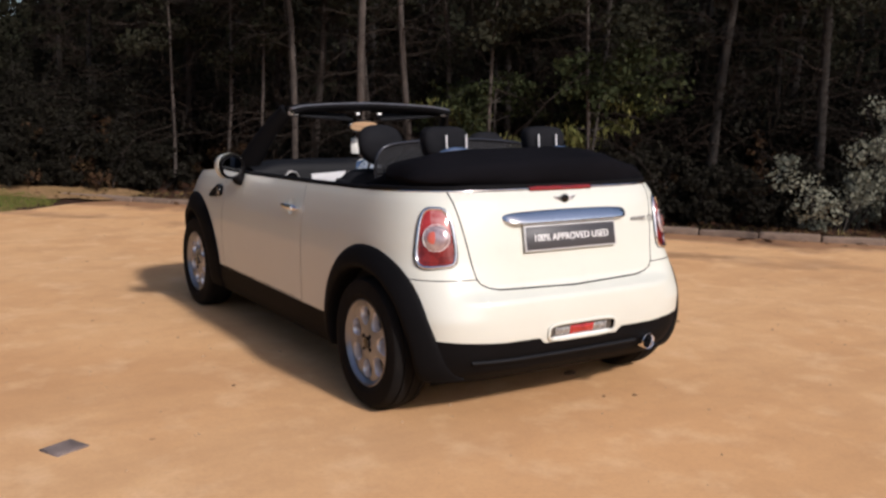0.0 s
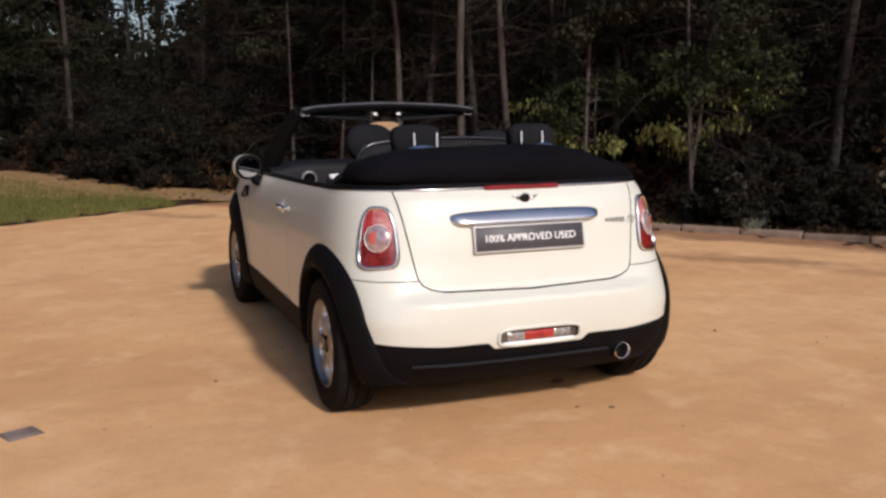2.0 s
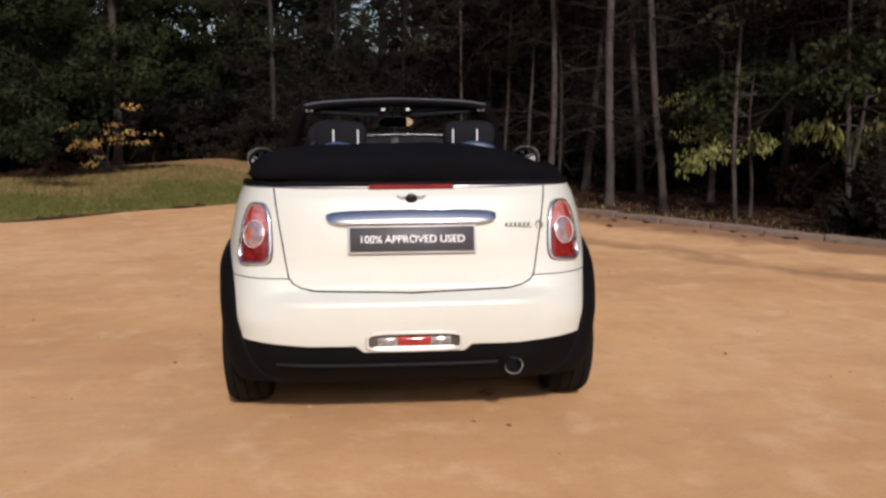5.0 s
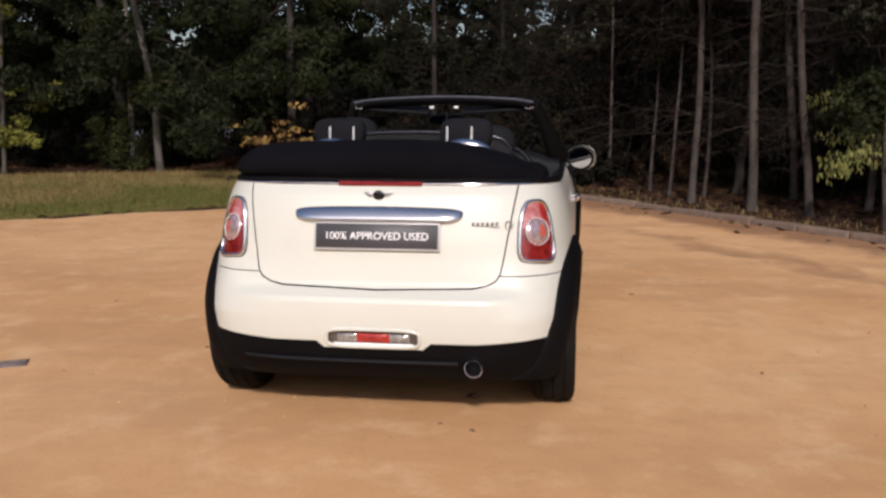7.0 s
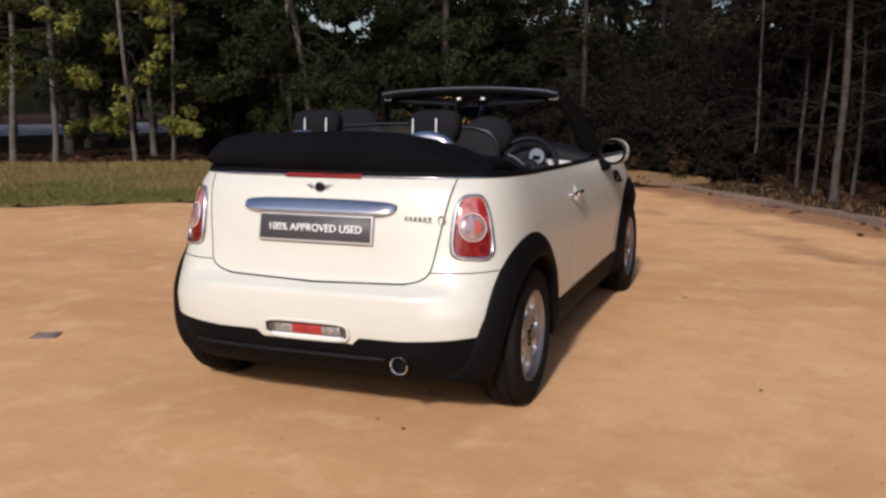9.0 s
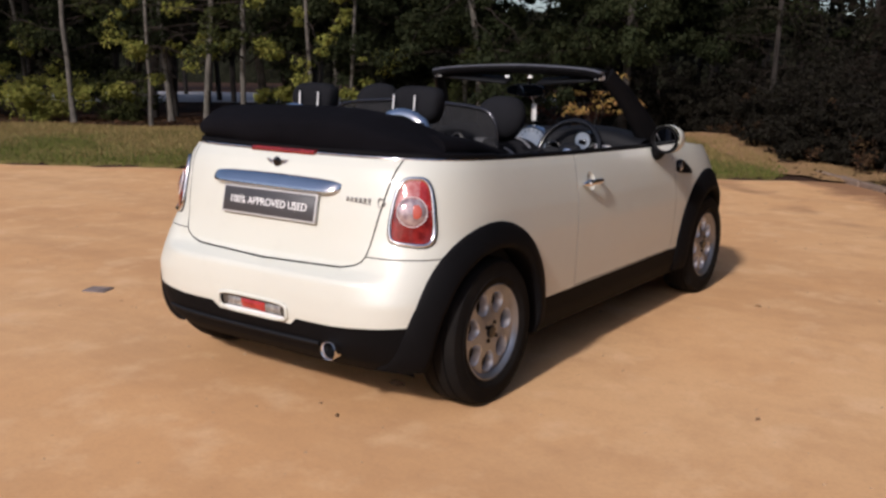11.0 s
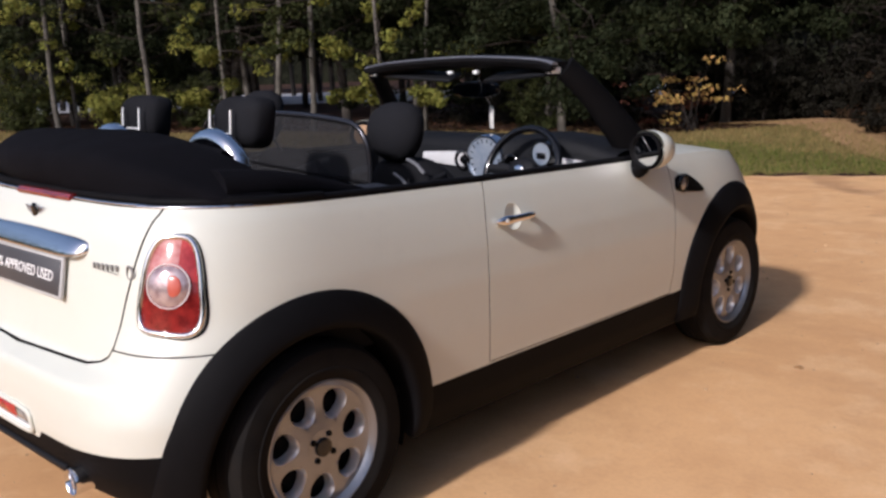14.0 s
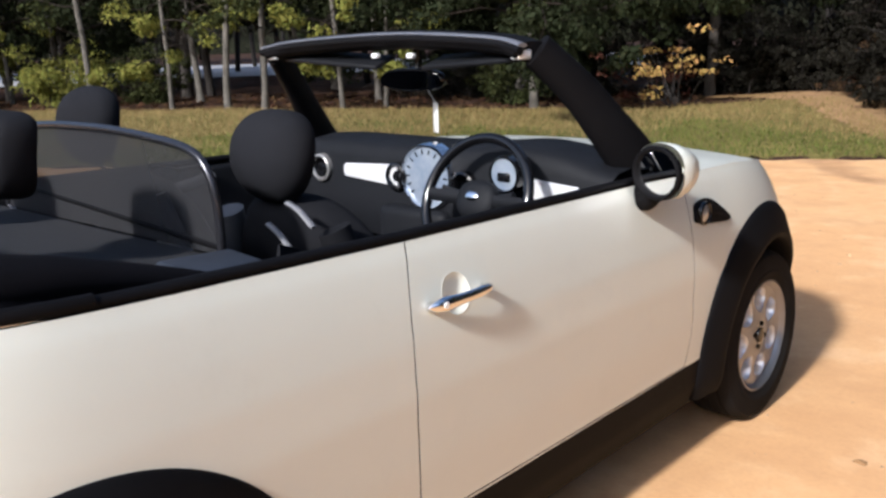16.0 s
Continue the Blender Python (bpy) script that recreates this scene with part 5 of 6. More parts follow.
bm = bmesh.new()
lx, ly = np.arange(-27, 1.6, 0.2), np.arange(-8, 15.6, 0.2)
lv = {}
for i, x in enumerate(lx[:-1]):
    for j, y in enumerate(ly[:-1]):
        if in_lawn(x + 0.1, y + 0.1):
            q = []
            for a, b in ((i, j), (i + 1, j), (i + 1, j + 1), (i, j + 1)):
                if (a, b) not in lv:
                    px, py_ = lx[a], ly[b]
                    d = past_lawn(px, py_)
                    if d < 0.12:
                        px, py_ = px - 0.62 / 1.177 * (0.03 - d) * (d < 0.03), py_ + (0.03 - d) / 1.177 * (d < 0.03)
                    lv[a, b] = bm.verts.new((px, py_, -0.02 if d < 0.1 else max(rise(px, py_), -0.01) + 0.022))
                q.append(lv[a, b])
            bm.faces.new(q)
lawn = part("lawn", bm, TURF, None)
tagged(lawn, "rough patchy lawn, green and dry", "lawn", kind="structure")


def scatter_blades(name, places, length, width, mat, label, category, seed):
    rng = np.random.default_rng(seed)
    n = len(places)
    p = np.array(places)
    a = rng.uniform(0, 2 * math.pi, n)
    ln_ = length * rng.uniform(0.5, 1.3, n)
    lean = rng.normal(0, 0.35, (n, 2)) * ln_[:, None]
    side = np.stack([np.cos(a), np.sin(a), 0 * a], -1) * (width * rng.uniform(0.6, 1.3, n))[:, None]
    tip = p + np.stack([lean[:, 0], lean[:, 1], ln_], -1)
    verts = np.stack([p - side, p + side, tip], 1).reshape(-1, 3)
    return tagged(soup(name, verts, 3, mat), label, category, kind="stuff")


def soup(name, verts, corners, mat, parent=None):
    """A mesh of many separate small faces."""
    me = bpy.data.meshes.new(name)
    n = len(verts)
    me.vertices.add(n)
    me.vertices.foreach_set("co", np.asarray(verts, np.float32).ravel())
    me.loops.add(n)
    me.loops.foreach_set("vertex_index", np.arange(n, dtype=np.int32))
    me.polygons.add(n // corners)
    me.polygons.foreach_set("loop_start", np.arange(0, n, corners, dtype=np.int32))
    me.materials.append(mat)
    me.update(calc_edges=True)
    ob = new(name, me)
    if parent is not None:
        ob.parent = parent
    return ob


rng = np.random.default_rng(5)
green, dry = [], []
while len(green) + len(dry) < 70000:
    x, y = rng.uniform(-19, 0.4), rng.uniform(-3, 14)
    if not in_lawn(x, y):
        continue
    d = past_lawn(x, y)
    k = noise.noise((x * 0.5, y * 0.5, 7.0)) + 0.4 * noise.noise((x * 2, y * 2, 3.0))
    (green if k + 0.80 - 0.42 * d - 1.2 * math.exp(-((x + 2.6) ** 2 + (y - 13.0) ** 2) / 3.0) > rng.uniform(-0.3, 0.3) else dry).append((x, y, max(rise(x, y), -0.01) + 0.02))
scatter_blades("grass", green, 0.055, 0.006, BLADE, "short green grass blades on the lawn", "grass", 1)
scatter_blades("dry_grass", dry, 0.06, 0.006, STRAW, "dry straw coloured grass on the lawn", "grass", 2)
verge = []
while len(verge) < 2200:
    t, d = rng.uniform(-1.0, 13), abs(rng.normal(0.1, 0.5))
    x, y = KA.x + KD.x * t + KN.x * d, KA.y + KD.y * t + KN.y * d
    verge.append((x, y, rise(x, y)))
scatter_blades("verge_grass", verge, 0.06, 0.006, STRAW, "dry grass and needles along the kerb", "grass", 3)

# fallen leaves on the wood floor, pebbles on the yard
def litter(name, places, size, mat, label, seed):
    r = np.random.default_rng(seed)
    n = len(places)
    c = np.array(places)
    a = r.uniform(0, 2 * math.pi, n)
    s = size * r.uniform(0.5, 1.3, n)
    u = np.stack([np.cos(a), np.sin(a), r.normal(0, 0.25, n)], -1) * s[:, None]
    w = np.stack([-np.sin(a), np.cos(a), r.normal(0, 0.25, n)], -1) * (s * 0.6)[:, None]
    verts = np.stack([c - u, c - w, c + u, c + w], 1).reshape(-1, 3)
    return tagged(soup(name, verts, 4, mat), label, "leaf litter", kind="stuff")


fallen = []
while len(fallen) < 60:
    t, d = rng.uniform(-1, 13), -abs(rng.normal(0, 0.22))
    x, y = KA.x + KD.x * t + KN.x * d, KA.y + KD.y * t + KN.y * d
    if past_lawn(x, y) < 0:
        fallen.append((x, y, 0.012))
while len(fallen) < 18500:
    x, y = rng.uniform(-18, 12), rng.uniform(-3, 17)
    d = max(past_lawn(x, y), past_kerb(x, y))
    if 0.1 < d < 9 and not in_lawn(x, y):
        fallen.append((x, y, rise(x, y) + 0.02))
litter("fallen_leaves", fallen, 0.06, leaf_material("dead_leaves", (0.10, 0.055, 0.030)), "brown fallen leaves under the trees", 8)

stones = []
bm = bmesh.new()
for k in range(1500):
    x, y = rng.uniform(-6, 6), rng.uniform(-3.4, 9)
    if past_lawn(x, y) > 0 or past_kerb(x, y) > 0:
        continue
    s = abs(rng.normal(0, 0.004)) + 0.003
    z = yard_height(x, y)
    ang = rng.uniform(0, 6.28)
    top = bm.verts.new((x, y, z + s * 0.7))
    base = [bm.verts.new((x + s * rng.uniform(0.7, 1.3) * math.cos(ang + q * 1.257), y + s * rng.uniform(0.7, 1.3) * math.sin(ang + q * 1.257), z - 0.001)) for q in range(5)]
    for q in range(5):
        bm.faces.new((base[q], base[(q + 1) % 5], top))
tagged(part("pebbles", bm, STONE, None), "scattered small pebbles on the gravel", "pebbles", kind="stuff")
# clods of damp earth and leaf crumbs on the yard
bm = bmesh.new()
for k in range(50):
    x, y = rng.uniform(-5, 6), rng.uniform(-3.4, 6)
    if past_kerb(x, y) > -0.2:
        continue
    s = abs(rng.normal(0, 0.005)) + 0.004
    z = yard_height(x, y)
    ring_ = [bm.verts.new((x + s * rng.uniform(0.6, 1.5) * math.cos(q), y + s * rng.uniform(0.6, 1.5) * math.sin(q), z + 0.001)) for q in np.linspace(0, 6.283, 8)[:-1]]
    tip = [bm.verts.new((x + 0.5 * (v.co.x - x), y + 0.5 * (v.co.y - y), z + s * rng.uniform(0.25, 0.5))) for v in ring_]
    for q in range(7):
        bm.faces.new((ring_[q], ring_[(q + 1) % 7], tip[(q + 1) % 7], tip[q]))
    bm.faces.new(tip)
tagged(part("earth_crumbs", bm, CLOD, None), "small brown crumbs of earth on the gravel", "earth crumbs", kind="stuff")
# a dark clod under the tail and a few on the open gravel
def clod(x, y, size, seed):
    r = np.random.default_rng(seed)
    bm = bmesh.new()
    bmesh.ops.create_icosphere(bm, subdivisions=2, radius=1.0)
    for v in bm.verts:
        n = 1 + 0.28 * noise.noise(v.co * 1.7 + Vector((seed, 0, 0))) + 0.1 * r.normal()
        v.co = Vector((v.co.x * size * n, v.co.y * size * 0.7 * n, max(-0.2, v.co.z) * size * 0.55 * n))
    bm.transform(pose(x, y, yard_height(x, y), 0, 0, r.uniform(0, 360)))
    tagged(part("clod", bm, CLOD_DARK, None), "dark clod of damp earth on the gravel", "clod", "clods on the yard")


for k_, (x, y, size) in enumerate(((0.362, -0.058, 0.036), (0.40, -0.49, 0.014), (0.257, -0.427, 0.010), (-1.207, 0.617, 0.012), (1.74, 0.50, 0.014))):
    clod(x, y, size, 200 + k_)
# drain cover
drain = block("drain_cover", (0.145, 0.12, 0.022), (-2.07, 0.145, -0.004), IRON, None, "small dusty iron drain cover set in the gravel", 0.004, 1, (0, 0, 25))
tagged(drain, category="drain cover")
for k in range(5):
    block("grate_bar", (0.125, 0.010, 0.008), (-2.07 + 0.022 * (k - 2) * math.sin(radians(-25)), 0.145 + 0.022 * (k - 2) * math.cos(radians(-25)), 0.006), IRON, drain, "", 0.002, 1, (0, 0, 25))

# kerb stones
kerb = new("kerb")
tagged(kerb, "low row of worn kerb stones edging the yard", "kerb", kind="structure")
kmesh = None
for k in range(22):
    t = -0.6 + 0.62 * k
    x, y = KA.x + KD.x * t + KN.x * 0.05, KA.y + KD.y * t + KN.y * 0.05
    m = pose(x, y, 0.004 + rng.uniform(-0.006, 0.006), rng.uniform(-1.5, 1.5), rng.uniform(-1.5, 1.5), math.degrees(math.atan2(KD.y, KD.x)) + rng.uniform(-1, 1))
    if kmesh is None:
        ob = block("kerb_stone", (0.605, 0.11, 0.12), (0, 0, 0), KERB, kerb, "", 0.014, 2)
        kmesh = ob.data
    else:
        ob = new("kerb_stone", kmesh)
        ob.parent = kerb
    ob.matrix_basis = m

# bare reddish dirt on the rise behind the lawn
DIRT_LINE = [(-0.45, 9.3), (0.4, 9.5), (0.7, 10.2), (-0.3, 11.1), (-1.5, 12.4), (-2.6, 13.6), (-3.6, 14.2), (-4.8, 13.6), (-4.2, 12.9), (-3.0, 12.6), (-2.0, 11.4), (-1.2, 10.2)]


def in_dirt(x, y):
    inside = False
    x, y = x + 0.5 * noise.noise((x * 1.1, y * 1.1, 5.0)), y + 0.5 * noise.noise((x * 1.1, y * 1.1, 9.0))
    for (ax, ay), (bx, by) in zip(DIRT_LINE, DIRT_LINE[1:] + DIRT_LINE[:1]):
        if (ay > y) != (by > y) and x < (bx - ax) * (y - ay) / (by - ay) + ax:
            inside = not inside
    return inside


bm = bmesh.new()
lv = {}
for i in range(60):
    for j in range(60):
        if in_dirt(-5.6 + 0.13 * i, 8.9 + 0.13 * j):
            q = []
            for a, b in ((i, j), (i + 1, j), (i + 1, j + 1), (i, j + 1)):
                if (a, b) not in lv:
                    px, py_ = -5.665 + 0.13 * a, 8.835 + 0.13 * b
                    lv[a, b] = bm.verts.new((px, py_, max(rise(px, py_), -0.01) + 0.032))
                q.append(lv[a, b])
            bm.faces.new(q)
tagged(part("dirt_bank", bm, DIRT, None), "low bank of bare reddish dirt behind the lawn", "dirt bank", kind="structure")

# far road seen between the trunks
bm = bmesh.new()
rows = [[bm.verts.new((r * math.sin(a), r * math.cos(a), 0.17)) for r in (26, 37)] for a in np.radians(np.linspace(-85, 4, 40))]
for a, b in zip(rows, rows[1:]):
    bm.faces.new((a[0], a[1], b[1], b[0]))
tagged(part("road", bm, GREYROAD, None), "pale distant road behind the trees", "road", kind="structure")


# ================= trees =================
def leaf_cards(clumps, size, rngl, up=0.35, loose=0.55, slim=0.55):
    """Small leaves in clumps; each leaf turns its face out of its clump."""
    c = np.concatenate(clumps)
    n = len(c)
    off = np.concatenate([q - q.mean(0) for q in clumps])
    nrm = off / (np.linalg.norm(off, axis=1, keepdims=True) + 1e-9) + rngl.normal(0, loose, (n, 3))
    nrm[:, 2] += up
    nrm /= np.linalg.norm(nrm, axis=1, keepdims=True)
    u = np.cross(nrm, rngl.normal(0, 1, (n, 3)))
    u /= np.linalg.norm(u, axis=1, keepdims=True) + 1e-9
    w = np.cross(nrm, u)
    s = size * rngl.uniform(0.55, 1.35, n)[:, None]
    return np.stack([c - u * s, c - w * s * slim + nrm * s * 0.12, c + u * s, c + w * s * slim + nrm * s * 0.12], 1).reshape(-1, 3)


def puff(mid, radius, n, rl, flat=0.62):
    """Places of leaves in one rounded tuft, thickest near its skin, with a ragged edge."""
    d = rl.normal(0, 1, (n, 3))
    d /= np.linalg.norm(d, axis=1, keepdims=True) + 1e-9
    r = radius * (0.35 + 0.65 * rl.uniform(0, 1, n) ** 0.5) * rl.uniform(0.85, 1.25, n)
    return np.array(mid) + d * r[:, None] * (1, 1, flat)


def branch_line(start, way, length, rngl, n=6, droop=0.0, wander=0.12):
    pts = [Vector(start)]
    d = Vector(way).normalized()
    for k in range(n):
        d = (d + Vector(rngl.normal(0, wander, 3)) + Vector((0, 0, -droop))).normalized()
        pts.append(pts[-1] + d * (length / n))
    return pts


class Wood:
    """Collects tapered stems into one mesh."""

    def __init__(self):
        self.v, self.f = [], []

    def add(self, points, radii, sides):
        v, f = tube_data(points, radii, sides, caps=False)
        b = len(self.v)
        self.v.extend(v)
        self.f.extend(tuple(b + k for k in q) for q in f)


def make_tree(name, seed, height, r0, bark, leaves, low=1.2, limbs=16, reach=1.7, radius=0.3, per=120, leaf=0.05, label="", dead=0, bare=0.0,
              wander=0.03, rise_=0.3, tufts=2, skirt=0.0, bend=0.0):
    """A tree of its own: tapered wandering trunk with limbs, a crown of leaf tufts along them, and dead twigs low down."""
    rl = np.random.default_rng(seed)
    tree = new(name)
    tagged(tree, label, "tree", "woodland trees")
    trunk = branch_line((0, 0, -0.15), (rl.normal(0, 0.02) + bend, rl.normal(0, 0.02), 1), height, rl, 16, -abs(bend) * 0.4, wander)
    stem, wood = Wood(), Wood()
    flare = [trunk[0].lerp(trunk[1], q) for q in (0, 0.14, 0.3, 0.55)] + trunk[1:]
    stem.add(flare, [r0 * 2.1, r0 * 1.6, r0 * 1.22, r0 * 1.05] + [r0 * (1 - 0.82 * k / 16) for k in range(1, 17)], 9)

    def on_trunk(h):
        k = min(15, int(h / height * 16))
        return trunk[k].lerp(trunk[k + 1], h / height * 16 - k)

    centres = []
    for i in range(limbs):
        h = low + (height * 0.97 - low) * ((i + rl.uniform(0, 0.8)) / limbs) ** 1.15
        a = rl.uniform(0, 2 * math.pi)
        ln_ = reach * (1.1 - 0.7 * h / height) * rl.uniform(0.6, 1.25)
        line = branch_line(on_trunk(h), (math.cos(a), math.sin(a), rl.uniform(rise_ - 0.3, rise_ + 0.3)), ln_, rl, 6, 0.06, 0.16)
        wood.add(line, [r0 * 0.28 * (1 - 0.85 * q / 6) * (1 - 0.5 * h / height) + 0.003 for q in range(7)], 5)
        for q in range(2, 7):
            tw = branch_line(line[q], Vector(rl.normal(0, 1, 3)) + Vector((math.cos(a), math.sin(a), 0)), ln_ * 0.28, rl, 3, 0.08, 0.2)
            wood.add(tw, [0.007, 0.005, 0.004, 0.002], 3)
            for c in range(tufts):
                if rl.uniform() < bare:
                    continue
                mid = np.array(tw[3 - c % 2]) + rl.normal(0, radius * 0.35, 3)
                mid[2] = max(mid[2], skirt)
                centres.append(puff(mid, radius * rl.uniform(0.55, 1.25), max(6, int(per * rl.uniform(0.5, 1.3))), rl))
    for _ in range(dead):
        a = rl.uniform(0, 2 * math.pi)
        ln_ = rl.uniform(0.4, 1.25)
        line = branch_line(on_trunk(rl.uniform(0.8, low + 1.6)), (math.cos(a), math.sin(a), rl.uniform(-0.35, 0.35)), ln_, rl, 5, 0.04, 0.2)
        wood.add(line, [0.009, 0.007, 0.006, 0.005, 0.004, 0.002], 4)
        for q in (2, 3, 4):
            tw = branch_line(line[q], Vector(rl.normal(0, 1, 3)) + Vector((math.cos(a), math.sin(a), -0.2)), ln_ * 0.4, rl, 3, 0.08, 0.25)
            wood.add(tw, [0.004, 0.0035, 0.003, 0.002], 3)
    mesh_object("trunk", stem.v, stem.f, bark, tree, "slender upright trunk")
    tagged(mesh_object("branchwork", wood.v, wood.f, BARK_LIMB, tree), "thin dark limbs and twigs", kind="stuff")
    if centres:
        soup("crown", leaf_cards(centres, leaf, rl), 4, leaves, tree)
    return tree


def make_bush(name, seed, size, leaves, n_stems=14, per=90, leaf=0.05, label="", bark=BARK_DARK, first=2, radius=0.12, keep=1.0, spread=0.8, flat=0.7):
    """A bush: arching stems from one root, each with ragged leaf tufts towards its end."""
    rl = np.random.default_rng(seed)
    bush = new(name)
    tagged(bush, label, "bush", "undergrowth")
    wood, centres = Wood(), []
    for i in range(n_stems):
        a = rl.uniform(0, 2 * math.pi)
        out = rl.uniform(0.1, spread)
        line = branch_line((rl.normal(0, 0.12), rl.normal(0, 0.12), -0.08), (math.cos(a) * out, math.sin(a) * out, 1), size * rl.uniform(0.6, 1.15), rl, 7, 0.07, 0.16)
        wood.add(line, [0.014 - 0.0017 * q for q in range(8)], 4)
        for q in range(first, 8):
            tw = branch_line(line[q], Vector(rl.normal(0, 1, 3)) + Vector((math.cos(a), math.sin(a), 0.1)), size * 0.2, rl, 3, 0.1, 0.2)
            wood.add(tw, [0.004, 0.0035, 0.003, 0.002], 3)
            for c in range(2):
                if rl.uniform() > keep:
                    continue
                mid = np.array(tw[1 + 2 * c]) + rl.normal(0, 0.05 * size, 3)
                mid[2] = max(0.08, mid[2])
                centres.append(puff(mid, radius * size * rl.uniform(0.5, 1.3), max(5, int(per * rl.uniform(0.4, 1.4))), rl, flat))
    mesh_object("branchwork", wood.v, wood.f, bark, bush, "thin woody stems")
    soup("foliage", leaf_cards(centres, leaf, rl), 4, leaves, bush)
    return bush


def make_hazel(name, seed, label):
    """A young tree whose arching boughs hang over the kerb with slim drooping leaves."""
    rl = np.random.default_rng(seed)
    tree = new(name)
    tagged(tree, label, "tree", "woodland trees")
    wood, hang, upper = Wood(), [], []
    stem = branch_line((0, 0, -0.1), (0.02, 0.02, 1), 2.3, rl, 8, 0, 0.05)
    wood.add(stem, [0.03 - 0.003 * k for k in range(9)], 7)
    for i in range(26):
        h = rl.uniform(0.95, 2.2)
        a = rl.uniform(0, 2 * math.pi)
        p = stem[min(8, int(h / 2.3 * 8))]
        line = branch_line(p, (math.cos(a), math.sin(a), rl.uniform(0.0, 0.6)), rl.uniform(0.6, 1.25), rl, 8, 0.11, 0.10)
        wood.add(line, [0.010 - 0.001 * q for q in range(9)], 4)
        for q in range(3, 9):
            for _ in range(3):
                mid = np.array(line[q]) + rl.normal(0, 0.05, 3)
                (hang if h < 1.5 else upper).append(mid + rl.normal(0, 1, (9, 3)) * (0.06, 0.06, 0.035))
    mesh_object("branchwork", wood.v, wood.f, BARK, tree, "thin arching boughs")
    c = np.concatenate(hang)
    n = len(c)
    a = rl.uniform(0, 2 * math.pi, n)
    ln_ = 0.075 * rl.uniform(0.6, 1.25, n)
    down = np.stack([np.cos(a) * 0.45, np.sin(a) * 0.45, -np.ones(n)], -1) * ln_[:, None]
    side = np.stack([-np.sin(a), np.cos(a), rl.normal(0, 0.3, n)], -1) * (ln_ * 0.2)[:, None]
    # one tree, two leaf colours: lit boughs pale, shaded crown dark
    soup("hanging_leaves", np.stack([c, c + down * 0.5 - side, c + down, c + down * 0.5 + side], 1).reshape(-1, 3), 4, LEAF_FROND, tree)
    soup("crown", leaf_cards(upper, 0.04, rl), 4, LEAF_OAK, tree)
    return tree


def place(x, y, turn=0.0, scale=1.0, lean=0.0, sink=0.0):
    return pose(x, y, max(rise(x, y), -0.03) - sink, lean, 0, turn) @ Matrix.Scale(scale, 4)


birch = [make_tree("birch_tree", 11 + k, 8.5 + k, 0.044 + 0.007 * k, BARK_PALE, (LEAF_LIGHT, LEAF_MID, LEAF_LIGHT)[k], (0.75, 1.1, 1.6)[k], 24, 1.25, 0.21, 95, 0.042,
                   "slender pale-barked young tree with yellow-green leaves", 4, (0.73, 0.79, 0.78)[k], 0.04, 0.05, 2, 0.6, (0.0, 0.03, 0.0)[k]) for k in range(3)]
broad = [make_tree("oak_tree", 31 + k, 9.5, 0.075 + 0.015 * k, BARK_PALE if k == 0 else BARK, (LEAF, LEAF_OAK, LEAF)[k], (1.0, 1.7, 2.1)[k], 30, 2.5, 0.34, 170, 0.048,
                   "leafy green broadleaf tree, the wood's shade in its leaf colour", 3, 0.2, 0.04, 0.02, 2, (0.6, 1.5, 1.7)[k]) for k in range(3)]
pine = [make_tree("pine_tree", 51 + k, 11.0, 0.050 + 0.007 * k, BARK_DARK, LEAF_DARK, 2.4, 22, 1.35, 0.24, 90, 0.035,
                  "bare-stemmed tree with dead lower twigs, shade put into its colour", 26, 0.25, 0.03, 0.25) for k in range(3)]
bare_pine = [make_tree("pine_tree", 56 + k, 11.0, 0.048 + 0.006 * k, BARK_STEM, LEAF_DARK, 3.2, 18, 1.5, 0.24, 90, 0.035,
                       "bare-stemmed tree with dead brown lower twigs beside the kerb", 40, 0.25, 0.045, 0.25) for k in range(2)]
thin = [make_tree("young_pine_tree", 66 + k, 5.5, 0.026, BARK_STEM, LEAF_DARK, 2.2, 10, 0.7, 0.2, 70, 0.035,
                  "thin bare young tree at the wood's edge", 12, 0.35, 0.03, 0.25, bend=0.10) for k in range(2)]
spots = {
    "birch": [(-8.98, 9.4), (-10.17, 8.75), (-10.96, 8.6), (-12.4, 8.45), (-14.1, 7.9), (-15.7, 6.7), (-8.68, 10.05), (-18.2, 5.9), (-13.2, 9.6), (-16.8, 7.6), (-7.2, 11.6)],
    "oak": [(-6.29, 10.85), (-4.9, 13.8), (-7.9, 12.9), (-10.0, 11.2), (-12.2, 11.3), (-14.6, 10.2), (-17.4, 8.9), (-19.8, 7.3), (-6.0, 15.6), (-9.4, 14.4), (-13.4, 13.2), (-17.0, 11.6), (-20.5, 10.0), (-11.4, 15.6), (-3.4, 16.8)],
    "bare": [(2.27, 7.95), (2.88, 7.2), (3.42, 6.65), (3.0, 9.0), (4.2, 7.2), (3.6, 8.2)],
    "thin": [(1.28, 10.1), (1.86, 9.5), (2.05, 8.75), (3.95, 5.75), (4.75, 4.75), (2.5, 8.6)],
    "pine": [(5.4, 5.3), (2.6, 14.8), (1.9, 16.4), (0.6, 15.2), (1.9, 11.4), (6.6, 4.6), (5.0, 6.9), (5.9, 6.4), (7.5, 3.6), (6.9, 5.9), (5.2, 8.0), (8.6, 2.4),
             (7.9, 4.6), (3.2, 10.8), (9.4, 3.4), (6.3, 7.5), (10.1, 1.0), (4.6, 10.4), (8.6, 6.6), (0.8, 13.4), (2.3, 13.2), (-1.9, 13.2), (-0.8, 15.4)],
}
